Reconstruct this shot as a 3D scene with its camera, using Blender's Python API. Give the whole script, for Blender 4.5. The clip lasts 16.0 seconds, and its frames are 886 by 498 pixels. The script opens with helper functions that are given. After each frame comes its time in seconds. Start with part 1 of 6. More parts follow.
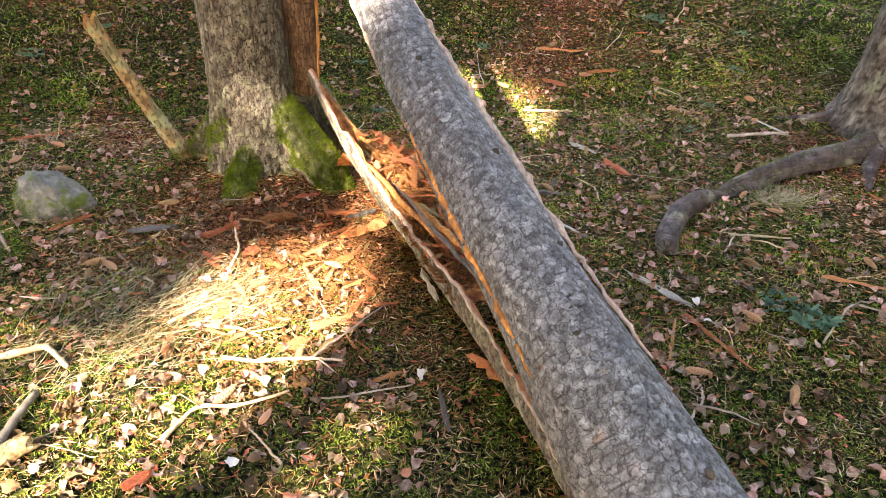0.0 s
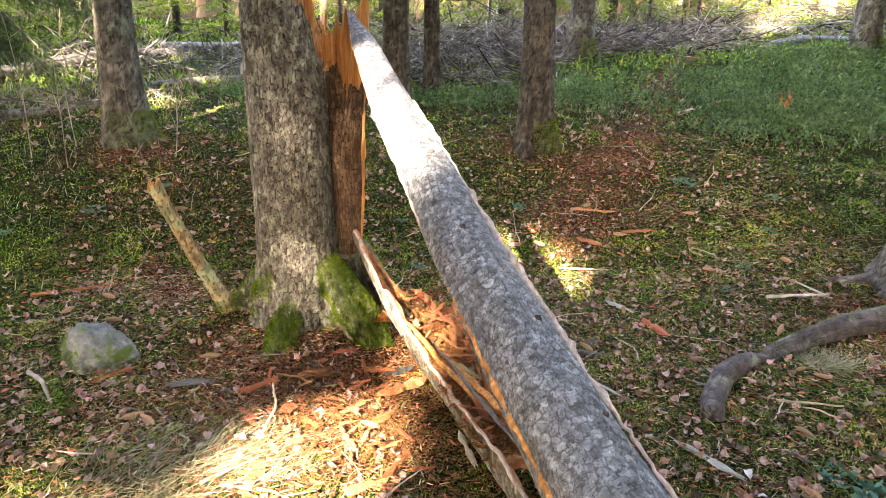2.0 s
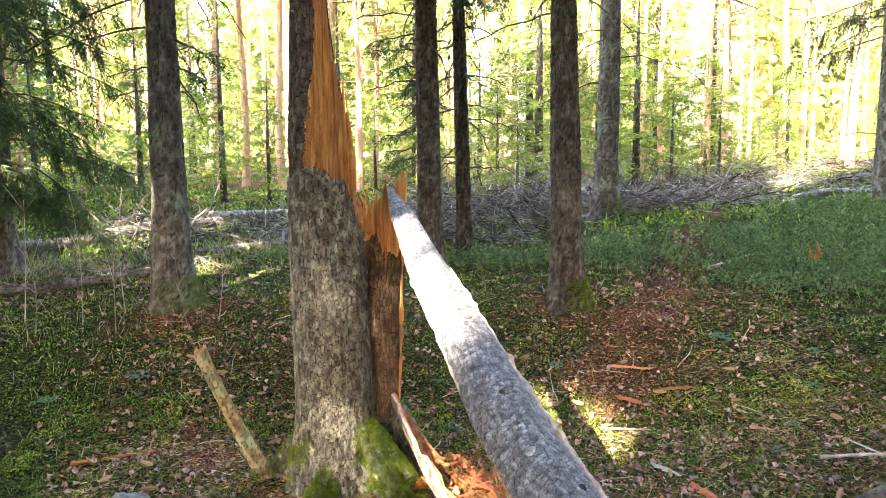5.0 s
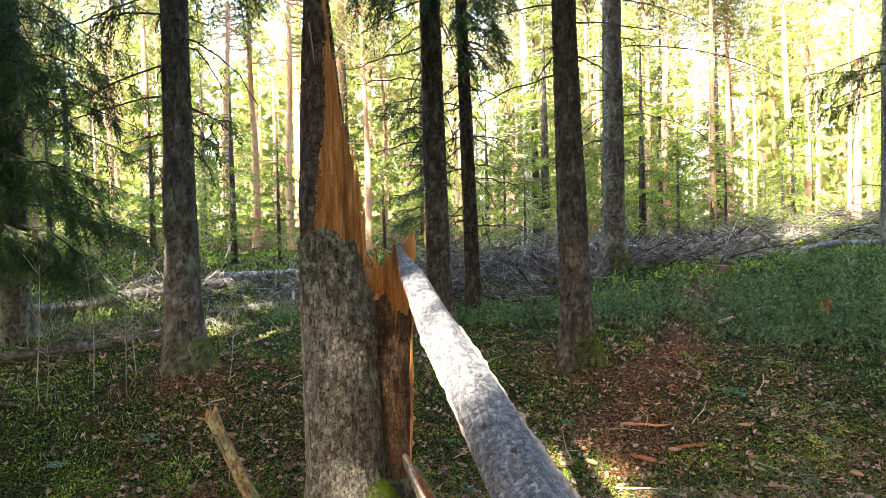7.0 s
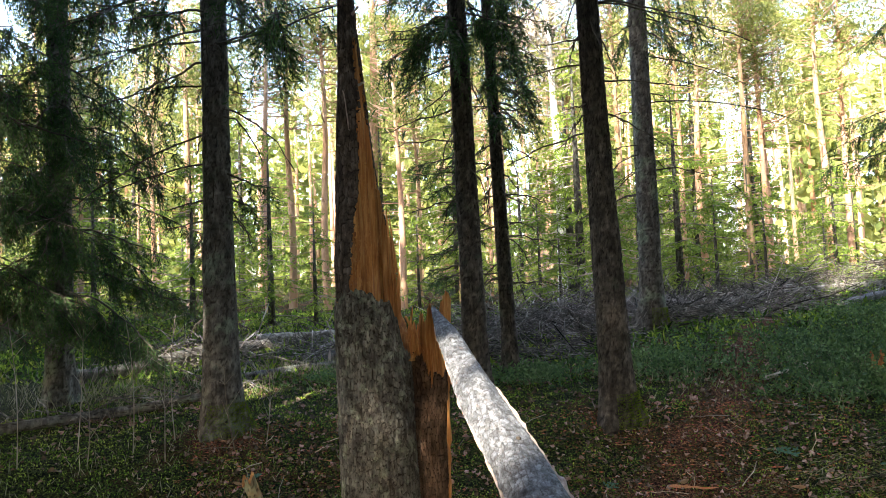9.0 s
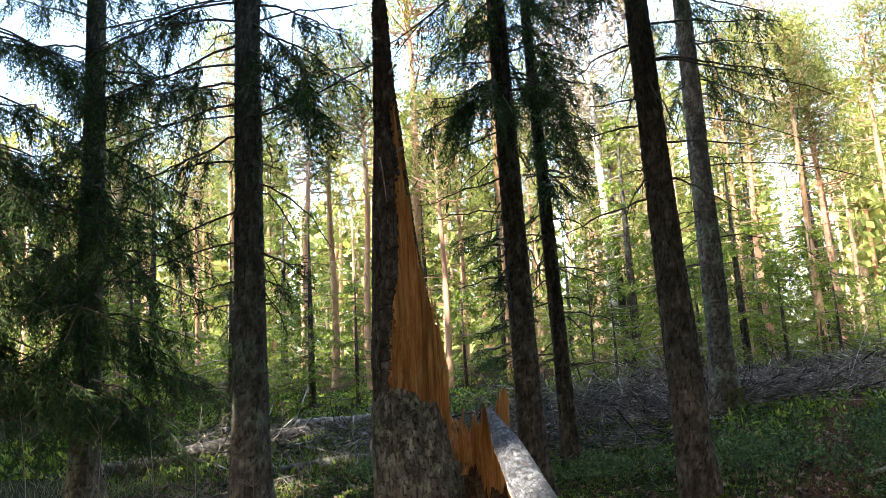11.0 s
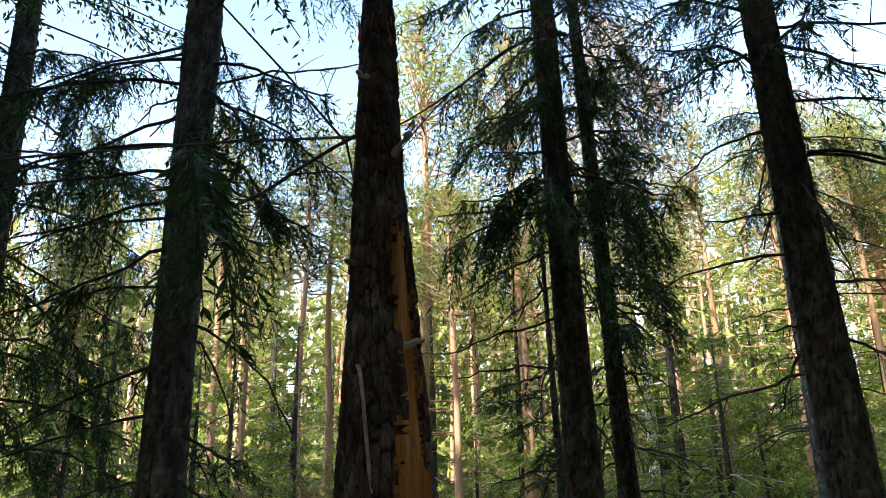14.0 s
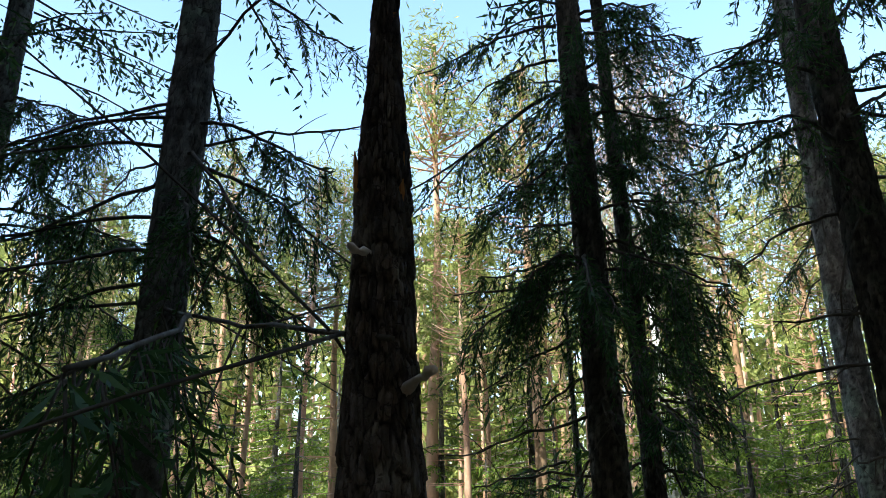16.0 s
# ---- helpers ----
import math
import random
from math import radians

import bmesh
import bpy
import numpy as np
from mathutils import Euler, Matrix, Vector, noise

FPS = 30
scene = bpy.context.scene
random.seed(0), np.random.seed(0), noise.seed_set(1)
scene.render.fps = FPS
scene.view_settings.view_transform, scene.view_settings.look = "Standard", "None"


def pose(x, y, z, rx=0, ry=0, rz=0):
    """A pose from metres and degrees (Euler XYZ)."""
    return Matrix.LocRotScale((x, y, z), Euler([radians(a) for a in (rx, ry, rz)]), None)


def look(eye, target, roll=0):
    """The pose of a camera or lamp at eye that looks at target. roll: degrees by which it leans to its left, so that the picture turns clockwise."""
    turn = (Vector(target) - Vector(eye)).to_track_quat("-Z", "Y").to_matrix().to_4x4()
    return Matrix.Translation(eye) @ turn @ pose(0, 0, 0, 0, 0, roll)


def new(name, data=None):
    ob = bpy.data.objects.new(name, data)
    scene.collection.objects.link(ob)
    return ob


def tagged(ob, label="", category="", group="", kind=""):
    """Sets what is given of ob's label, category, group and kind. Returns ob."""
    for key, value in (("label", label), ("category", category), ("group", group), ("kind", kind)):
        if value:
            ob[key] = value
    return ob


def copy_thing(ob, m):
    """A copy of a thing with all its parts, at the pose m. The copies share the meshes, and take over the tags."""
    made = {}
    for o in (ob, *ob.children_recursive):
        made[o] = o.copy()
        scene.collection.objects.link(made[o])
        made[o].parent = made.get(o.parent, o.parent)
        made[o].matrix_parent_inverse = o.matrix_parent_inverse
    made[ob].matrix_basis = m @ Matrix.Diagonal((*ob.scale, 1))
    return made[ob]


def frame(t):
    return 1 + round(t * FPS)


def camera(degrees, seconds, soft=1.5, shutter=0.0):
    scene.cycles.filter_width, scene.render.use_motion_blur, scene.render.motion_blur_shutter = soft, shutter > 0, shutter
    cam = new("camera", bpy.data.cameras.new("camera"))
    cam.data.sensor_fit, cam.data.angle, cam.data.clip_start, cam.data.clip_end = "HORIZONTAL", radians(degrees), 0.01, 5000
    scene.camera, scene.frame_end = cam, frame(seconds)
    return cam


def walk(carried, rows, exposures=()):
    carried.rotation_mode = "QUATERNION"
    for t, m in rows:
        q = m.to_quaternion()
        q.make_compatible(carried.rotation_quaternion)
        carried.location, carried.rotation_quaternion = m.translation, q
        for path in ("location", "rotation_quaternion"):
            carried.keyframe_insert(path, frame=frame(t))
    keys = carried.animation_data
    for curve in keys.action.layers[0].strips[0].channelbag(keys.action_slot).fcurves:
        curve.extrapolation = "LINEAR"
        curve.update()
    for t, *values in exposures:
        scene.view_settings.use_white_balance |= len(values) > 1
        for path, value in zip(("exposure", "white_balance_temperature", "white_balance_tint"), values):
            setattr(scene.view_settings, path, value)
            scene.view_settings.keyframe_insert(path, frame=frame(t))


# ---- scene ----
cam = camera(65.0, 16.0, 0.5)
PATH = [
    (0, (-0.016, 0.156, 1.647), (0.237, 1.857, 0.625), 1.7),
    (0.5, (-0.033, 0.153, 1.657), (0.218, 1.904, 0.724), 1.7),
    (1, (-0.041, 0.153, 1.672), (0.201, 1.959, 0.846), 2.1),
    (1.5, (-0.04, 0.157, 1.693), (0.163, 2.007, 0.958), 1.7),
    (2, (-0.049, 0.162, 1.7), (0.124, 2.049, 1.061), 1.3),
    (2.5, (-0.053, 0.161, 1.713), (0.093, 2.072, 1.141), 0.4),
    (3, (-0.056, 0.156, 1.722), (0.069, 2.089, 1.224), 0.0),
    (3.5, (-0.064, 0.141, 1.736), (0.04, 2.095, 1.322), -0.1),
    (4, (-0.071, 0.134, 1.743), (0.025, 2.102, 1.405), -0.1),
    (4.5, (-0.074, 0.115, 1.754), (0.015, 2.095, 1.484), -0.2),
    (7, (-0.076, 0.054, 1.769), (-0.015, 2.053, 1.724), -1.3),
    (7.5, (-0.076, 0.058, 1.777), (-0.025, 2.058, 1.761), -1.7),
    (8, (-0.076, 0.052, 1.777), (-0.044, 2.052, 1.805), -2.3),
    (8.5, (-0.079, 0.052, 1.78), (-0.077, 2.051, 1.855), -2.6),
    (9, (-0.075, 0.049, 1.782), (-0.108, 2.045, 1.905), -2.4),
    (9.2, (-0.075, 0.050, 1.783), (-0.122, 2.044, 1.929), -2.5),
    (9.8, (-0.075, 0.052, 1.785), (-0.157, 2.038, 2.008), -2.7),
    (10.4, (-0.082, 0.110, 1.795), (-0.201, 2.087, 2.083), -3.0),
    (10.8, (-0.110, 0.400, 1.860), (-0.250, 2.372, 2.182), -3.1),
    (11.2, (-0.152, 0.800, 1.935), (-0.306, 2.765, 2.279), -3.2),
    (11.5, (-0.189, 1.087, 2.011), (-0.355, 3.046, 2.376), -3.2),
    (12, (-0.241, 1.496, 2.150), (-0.410, 3.446, 2.560), -2.8),
    (12.5, (-0.286, 1.840, 2.295), (-0.454, 3.780, 2.752), -2.3),
    (13, (-0.326, 2.126, 2.443), (-0.489, 4.055, 2.949), -2.0),
    (13.5, (-0.360, 2.363, 2.591), (-0.518, 4.279, 3.143), -1.6),
    (14, (-0.389, 2.550, 2.737), (-0.542, 4.454, 3.331), -1.3),
    (14.5, (-0.413, 2.695, 2.878), (-0.564, 4.588, 3.505), -1.0),
    (15, (-0.433, 2.810, 3.010), (-0.586, 4.695, 3.662), -0.8),
    (15.5, (-0.449, 2.905, 3.133), (-0.610, 4.786, 3.795), -0.6),
    (16, (-0.461, 2.980, 3.242), (-0.638, 4.861, 3.900), -0.4),
]
EXPOSURES = [(0.0, 4.46, 8000, 20), (1.5, 4.5, 7700, 18), (3.5, 4.74, 7200, 16), (7.0, 3.82, 6800, 12), (9.0, 3.08, 6500, 10), (11.5, 2.72, 6500, 10), (12.5, 2.5, 6500, 10), (14.0, 2.2, 6400, 8), (16.0, 1.85, 5900, 3)]
walk(cam, [(t, look(eye, target, roll)) for t, eye, target, roll in PATH], EXPOSURES)

# ---- world and sun ----
SUN = Vector((-0.45, -0.69, 0.566)).normalized()
world = bpy.data.worlds.new("world")
scene.world = world
world.use_nodes = True
sky = world.node_tree.nodes.new("ShaderNodeTexSky")
sky.sky_type, sky.sun_disc = "NISHITA", False
sky.sun_elevation = math.asin(SUN.z)
sky.sun_rotation = math.atan2(SUN.x, SUN.y)
sky.air_density, sky.dust_density = 1.2, 2.5
world.node_tree.links.new(sky.outputs[0], world.node_tree.nodes["Background"].inputs[0])
world.node_tree.nodes["Background"].inputs[1].default_value = 0.15
sun = new("sun", bpy.data.lights.new("sun", "SUN"))
sun.data.energy, sun.data.angle, sun.data.color = 2.7, radians(0.8), (1.0, 0.93, 0.80)
sun.matrix_world = look(SUN * 40, (0, 0, 0))

rng = np.random.default_rng(7)


# ---- materials ----
def material(name, colours, scale=8.0, fine=60.0, rough=0.85, bump=0.3, stretch=(1, 1, 1), crack=None, tone=0.0,
             island=0.0, thing=0.0, glow=0.0, patch=None, patch_scale=3.0, patch_at=0.55, metal=0.0, plates=0.0, plate_stretch=(1, 1, 1), gap=(0.8, 0.05)):
    """Two scales of grain over a ramp of colours; optional flake tone and cracks, patches (lichen, moss) and random shades."""
    m = bpy.data.materials.new(name)
    m.use_nodes = True
    nt = m.node_tree
    N, L = nt.nodes, nt.links
    bsdf = N["Principled BSDF"]
    bsdf.inputs["Roughness"].default_value = rough
    bsdf.inputs["Specular IOR Level"].default_value = 0.12 if rough > 0.84 else 0.3
    bsdf.inputs["Metallic"].default_value = metal
    co = N.new("ShaderNodeTexCoord")
    mp = N.new("ShaderNodeMapping")
    mp.inputs["Scale"].default_value = stretch
    L.new(co.outputs["Object"], mp.inputs[0])

    def grain(s, detail):
        n = N.new("ShaderNodeTexNoise")
        n.inputs["Scale"].default_value, n.inputs["Detail"].default_value = s, detail
        n.inputs["Roughness"].default_value = 0.62
        L.new(mp.outputs[0], n.inputs["Vector"])
        return n.outputs["Fac"]

    def mix(kind, fac, a, b):
        x = N.new("ShaderNodeMix")
        x.data_type, x.blend_type = "RGBA", kind
        for socket, v in ((x.inputs[0], fac), (x.inputs[6], a), (x.inputs[7], b)):
            if isinstance(v, (int, float, tuple)):
                socket.default_value = v
            else:
                L.new(v, socket)
        return x.outputs[2]

    def span(v, a, b, c, d):
        r = N.new("ShaderNodeMapRange")
        for k, q in zip((1, 2, 3, 4), (a, b, c, d)):
            r.inputs[k].default_value = q
        L.new(v, r.inputs[0])
        return r.outputs[0]

    big, small = grain(scale, 5), grain(fine, 4)
    ramp = N.new("ShaderNodeValToRGB")
    e = ramp.color_ramp.elements
    while len(e) < len(colours):
        e.new(0.5)
    for k, c in enumerate(colours):
        e[k].position = 0.3 + 0.4 * k / max(1, len(colours) - 1)
        e[k].color = (*c, 1)
    L.new(big, ramp.inputs[0])
    col = ramp.outputs[0]
    col = mix("MULTIPLY", 1.0, col, mix("MIX", small, (0.62, 0.62, 0.62, 1), (1.35, 1.35, 1.35, 1)))
    if patch:
        pn = N.new("ShaderNodeTexNoise")
        pn.inputs["Scale"].default_value, pn.inputs["Detail"].default_value = patch_scale, 6
        L.new(co.outputs["Object"], pn.inputs["Vector"])
        col = mix("MIX", span(pn.outputs["Fac"], patch_at, patch_at + 0.1, 0, 0.85), col, (*patch, 1))
    if tone:
        at = N.new("ShaderNodeAttribute")
        at.attribute_name = "tone"
        v = span(at.outputs["Fac"], 0, 1, 1 - tone, 1 + tone)
        cc = N.new("ShaderNodeCombineColor")
        for k in range(3):
            L.new(v, cc.inputs[k])
        col = mix("MULTIPLY", 1.0, col, cc.outputs[0])
    if crack:
        at = N.new("ShaderNodeAttribute")
        at.attribute_name = "crack"
        col = mix("MIX", span(at.outputs["Fac"], 0.25, 0.9, 0, 0.85), col, (*crack, 1))
    height = small
    if plates:
        pm = N.new("ShaderNodeMapping")
        pm.inputs["Scale"].default_value = plate_stretch
        warp = N.new("ShaderNodeTexNoise")
        warp.inputs["Scale"].default_value = plates * 0.9
        warp.inputs["Detail"].default_value = 5
        L.new(co.outputs["Object"], warp.inputs["Vector"])
        va = N.new("ShaderNodeVectorMath")
        va.operation = "MULTIPLY_ADD"
        L.new(warp.outputs["Color"], va.inputs[0])
        va.inputs[1].default_value = (1.7 / plates,) * 3
        L.new(co.outputs["Object"], va.inputs[2])
        L.new(va.outputs[0], pm.inputs[0])
        vo = N.new("ShaderNodeTexVoronoi")
        vo.feature = "DISTANCE_TO_EDGE"
        cell = N.new("ShaderNodeTexVoronoi")
        for v in (vo, cell):
            v.inputs["Scale"].default_value = plates
            L.new(pm.outputs[0], v.inputs["Vector"])
        edge = span(vo.outputs["Distance"], 0.0, 0.055, 0, 1)
        shade = N.new("ShaderNodeSeparateColor")
        L.new(cell.outputs["Color"], shade.inputs[0])
        col = mix("MULTIPLY", 1.0, col, mix("MIX", shade.outputs[0], (0.76, 0.76, 0.79, 1), (1.2, 1.19, 1.17, 1)))
        worn = span(big, 0.38, 0.62, *gap)
        dim = N.new("ShaderNodeMath")
        dim.operation = "MULTIPLY_ADD"
        L.new(edge, dim.inputs[0])
        dim.inputs[1].default_value = -1.0
        dim.inputs[2].default_value = 1.0
        line = N.new("ShaderNodeMath")
        line.operation = "MULTIPLY"
        L.new(dim.outputs[0], line.inputs[0])
        L.new(worn, line.inputs[1])
        col = mix("MIX", line.outputs[0], col, (*(0.5 * c for c in colours[0]), 1))
        ad = N.new("ShaderNodeMath")
        ad.operation = "MULTIPLY_ADD"
        L.new(edge, ad.inputs[0])
        ad.inputs[1].default_value = 0.8
        L.new(small, ad.inputs[2])
        step = N.new("ShaderNodeMath")
        step.operation = "MULTIPLY_ADD"
        L.new(shade.outputs[1], step.inputs[0])
        step.inputs[1].default_value = 0.45
        L.new(ad.outputs[0], step.inputs[2])
        height = step.outputs[0]
    for amount, node, out in ((island, "ShaderNodeNewGeometry", "Random Per Island"), (thing, "ShaderNodeObjectInfo", "Random")):
        if amount:
            r = N.new(node)
            h = N.new("ShaderNodeHueSaturation")
            L.new(span(r.outputs[out], 0, 1, 1 - amount, 1 + amount), h.inputs["Value"])
            L.new(span(r.outputs[out], 0, 1, 0.5 + 0.04 * amount, 0.5 - 0.04 * amount), h.inputs["Hue"])
            L.new(col, h.inputs["Color"])
            col = h.outputs[0]
    L.new(col, bsdf.inputs["Base Color"])
    if bump:
        b = N.new("ShaderNodeBump")
        b.inputs["Strength"].default_value, b.inputs["Distance"].default_value = bump, 0.01
        L.new(height, b.inputs["Height"])
        L.new(b.outputs[0], bsdf.inputs["Normal"])
    if glow:
        tr = N.new("ShaderNodeBsdfTranslucent")
        L.new(col, tr.inputs[0])
        ms = N.new("ShaderNodeMixShader")
        ms.inputs[0].default_value = glow
        L.new(bsdf.outputs[0], ms.inputs[1])
        L.new(tr.outputs[0], ms.inputs[2])
        L.new(ms.outputs[0], N["Material Output"].inputs[0])
    return m


BARK = material("spruce_bark", ((0.10, 0.082, 0.066), (0.19, 0.17, 0.14), (0.31, 0.295, 0.25)), 30, 160, 0.9, 1.0, (1, 1, 0.35),
                crack=(0.028, 0.02, 0.014), tone=0.35, patch=(0.31, 0.32, 0.235), patch_scale=16, patch_at=0.54, plates=60, plate_stretch=(1, 1, 0.42))
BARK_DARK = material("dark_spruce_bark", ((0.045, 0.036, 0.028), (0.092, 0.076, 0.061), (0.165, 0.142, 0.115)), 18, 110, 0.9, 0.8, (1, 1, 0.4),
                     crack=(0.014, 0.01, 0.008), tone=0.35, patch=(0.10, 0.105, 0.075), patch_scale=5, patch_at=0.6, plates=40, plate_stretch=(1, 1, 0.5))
BARK_UPPER = material("dark_scaly_bark", ((0.05, 0.036, 0.028), (0.115, 0.085, 0.066), (0.21, 0.175, 0.145)), 26, 150, 0.9, 0.9, (1, 1, 0.35),
                      crack=(0.02, 0.013, 0.01), tone=0.3, plates=55, plate_stretch=(1, 1, 0.42))
BARK_FAR = material("far_spruce_bark", ((0.068, 0.058, 0.048), (0.135, 0.122, 0.105), (0.24, 0.228, 0.2)), 16, 110, 0.9, 0.7, (1, 1, 0.4),
                    crack=(0.03, 0.022, 0.018), tone=0.3, patch=(0.2, 0.23, 0.17), patch_scale=4, patch_at=0.55, plates=32, plate_stretch=(1, 1, 0.5))
BARK_LOG = material("grey_log_bark", ((0.105, 0.10, 0.10), (0.195, 0.20, 0.21), (0.35, 0.365, 0.395)), 40, 190, 0.65, 0.9, plates=40, gap=(0.95, 0.6),
                    crack=(0.075, 0.06, 0.055), tone=0.24, patch=(0.30, 0.19, 0.15), patch_scale=24, patch_at=0.66)
WOOD = material("fresh_orange_wood", ((0.24, 0.075, 0.02), (0.47, 0.19, 0.05), (0.68, 0.37, 0.13)), 9, 60, 0.65, 0.7, (6, 6, 0.35), tone=0.3)
WOOD_LONG = material("split_wood", ((0.20, 0.065, 0.026), (0.40, 0.17, 0.06), (0.56, 0.31, 0.14)), 12, 90, 0.7, 0.6, (3, 1, 3), thing=0.3)
WOOD_PALE = material("pale_split_wood", ((0.26, 0.18, 0.14), (0.45, 0.33, 0.27), (0.62, 0.50, 0.42)), 16, 90, 0.7, 0.6, (4, 1, 4))
WOOD_GREY = material("weathered_wood", ((0.22, 0.20, 0.17), (0.36, 0.33, 0.28), (0.48, 0.44, 0.37)), 10, 80, 0.85, 0.5, thing=0.3)
CHIP = material("wood_chip", ((0.17, 0.042, 0.018), (0.38, 0.115, 0.04), (0.60, 0.29, 0.11)), 26, 130, 0.75, 0.9, (1, 6, 6), thing=0.45, island=0.3)
ROT = material("crumbled_red_wood", ((0.17, 0.05, 0.022), (0.40, 0.15, 0.055), (0.62, 0.31, 0.12)), 18, 120, 0.9, 0.9)
MOSS = material("bright_moss", ((0.06, 0.11, 0.010), (0.125, 0.185, 0.016), (0.22, 0.27, 0.03)), 16, 160, 0.95, 1.0, island=0.35)
MOSS_LOW = material("ground_moss", ((0.05, 0.12, 0.015), (0.125, 0.22, 0.027), (0.31, 0.375, 0.065)), 2.2, 60, 0.95, 0.4, island=0.8, glow=0.1)
LITTER = material("needle_litter", ((0.20, 0.06, 0.028), (0.38, 0.15, 0.065), (0.52, 0.30, 0.16)), 9, 80, 0.9, 0.3, island=0.7)
LEAF = material("dead_leaf", ((0.16, 0.085, 0.055), (0.31, 0.19, 0.145), (0.52, 0.40, 0.34)), 34, 120, 0.7, 0.3, island=0.75, thing=0.7, glow=0.1)
LEAF_BROWN = material("brown_leaf", ((0.10, 0.05, 0.028), (0.22, 0.115, 0.06), (0.36, 0.2, 0.11)), 34, 120, 0.7, 0.3, island=0.6, thing=0.6, glow=0.1)
CONE = material("spruce_cone", ((0.20, 0.10, 0.05), (0.36, 0.20, 0.10), (0.5, 0.32, 0.18)), 40, 160, 0.7, 0.3, thing=0.35)
TWIG = material("dry_twig", ((0.16, 0.12, 0.09), (0.28, 0.23, 0.18), (0.42, 0.38, 0.32)), 8, 60, 0.85, 0.3, island=0.45, thing=0.4)
TWIG_PALE = material("bare_pale_stick", ((0.28, 0.19, 0.10), (0.46, 0.35, 0.22), (0.6, 0.5, 0.36)), 10, 80, 0.75, 0.3, thing=0.25)
BRUSH = material("grey_brushwood", ((0.03, 0.024, 0.02), (0.11, 0.095, 0.08), (0.42, 0.39, 0.35)), 6, 40, 0.9, 0.2, island=0.92)
LIMB = material("dark_limb_bark", ((0.04, 0.032, 0.025), (0.085, 0.07, 0.055), (0.15, 0.135, 0.11)), 6, 50, 0.9, 0.3)
LICHEN = material("lichen_grey_bark", ((0.12, 0.105, 0.085), (0.24, 0.23, 0.20), (0.42, 0.41, 0.37)), 9, 50, 0.9, 0.6, crack=(0.05, 0.04, 0.03), tone=0.4)
STUB_BARK = material("peeling_branch_bark", ((0.20, 0.12, 0.06), (0.36, 0.25, 0.13), (0.46, 0.42, 0.28)), 14, 90, 0.85, 0.7, crack=(0.06, 0.035, 0.02), tone=0.45, patch=(0.30, 0.33, 0.19), patch_scale=8, patch_at=0.52)
ROOT_BARK = material("root_bark", ((0.032, 0.023, 0.021), (0.062, 0.046, 0.043), (0.125, 0.1, 0.092)), 12, 80, 0.7, 0.8, crack=(0.02, 0.014, 0.013), tone=0.35, patch=(0.2, 0.21, 0.15), patch_scale=9, patch_at=0.6)
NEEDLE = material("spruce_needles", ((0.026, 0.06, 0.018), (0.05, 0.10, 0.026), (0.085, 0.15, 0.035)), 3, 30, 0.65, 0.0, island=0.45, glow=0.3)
# Lit copy of the spruce needles: sunlit brightness is put into the base colour.
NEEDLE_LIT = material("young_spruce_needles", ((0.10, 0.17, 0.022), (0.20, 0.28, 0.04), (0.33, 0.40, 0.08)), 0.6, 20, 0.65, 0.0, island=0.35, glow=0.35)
PINE = material("pine_needles", ((0.13, 0.165, 0.04), (0.24, 0.27, 0.07), (0.37, 0.37, 0.115)), 0.5, 20, 0.65, 0.0, island=0.35, glow=0.35)
PINE_BARK = material("pine_bark", ((0.40, 0.20, 0.11), (0.50, 0.31, 0.20), (0.58, 0.46, 0.36)), 0.7, 16, 0.85, 0.5, (1, 1, 0.4), thing=0.3)
BIRCH_BARK = material("birch_bark", ((0.30, 0.28, 0.26), (0.7, 0.67, 0.62), (0.8, 0.78, 0.74)), 3, 20, 0.7, 0.3, (1, 1, 3))
SHRUB = material("blueberry_leaf", ((0.045, 0.095, 0.03), (0.09, 0.16, 0.05), (0.15, 0.23, 0.085)), 2, 30, 0.6, 0.0, island=0.45, glow=0.25)
HERB = material("blue_green_leaf", ((0.05, 0.12, 0.08), (0.09, 0.19, 0.13)), 10, 60, 0.6, 0.1, island=0.3, glow=0.2)
GRASS = material("dry_grass", ((0.17, 0.16, 0.09), (0.28, 0.26, 0.16), (0.42, 0.39, 0.26)), 4, 40, 0.8, 0.0, island=0.35, glow=0.2)
STONE = material("granite", ((0.10, 0.10, 0.09), (0.19, 0.19, 0.175), (0.30, 0.30, 0.28)), 14, 130, 0.85, 0.8, patch=(0.11, 0.15, 0.02), patch_scale=9, patch_at=0.53)
STRAW_WOOD = material("straw_coloured_wood", ((0.34, 0.22, 0.08), (0.52, 0.38, 0.17), (0.66, 0.53, 0.28)), 18, 110, 0.75, 0.8, tone=0.3)
BARK_SLAB = material("brown_slab_bark", ((0.05, 0.03, 0.02), (0.115, 0.07, 0.045), (0.19, 0.125, 0.085)), 20, 120, 0.9, 0.9, (1, 1, 0.4), crack=(0.02, 0.012, 0.008), tone=0.3)
STRAW = material("pale_dry_needles", ((0.30, 0.19, 0.09), (0.48, 0.34, 0.19), (0.62, 0.5, 0.33)), 7, 80, 0.85, 0.0, island=0.6)
LEAF_WHITE = material("bleached_leaf", ((0.42, 0.36, 0.32), (0.55, 0.5, 0.46), (0.66, 0.62, 0.58)), 20, 100, 0.7, 0.2, thing=0.2)
CHAR = material("dark_wet_wood", ((0.035, 0.03, 0.03), (0.08, 0.07, 0.065), (0.13, 0.12, 0.11)), 14, 90, 0.7, 0.5, thing=0.4)


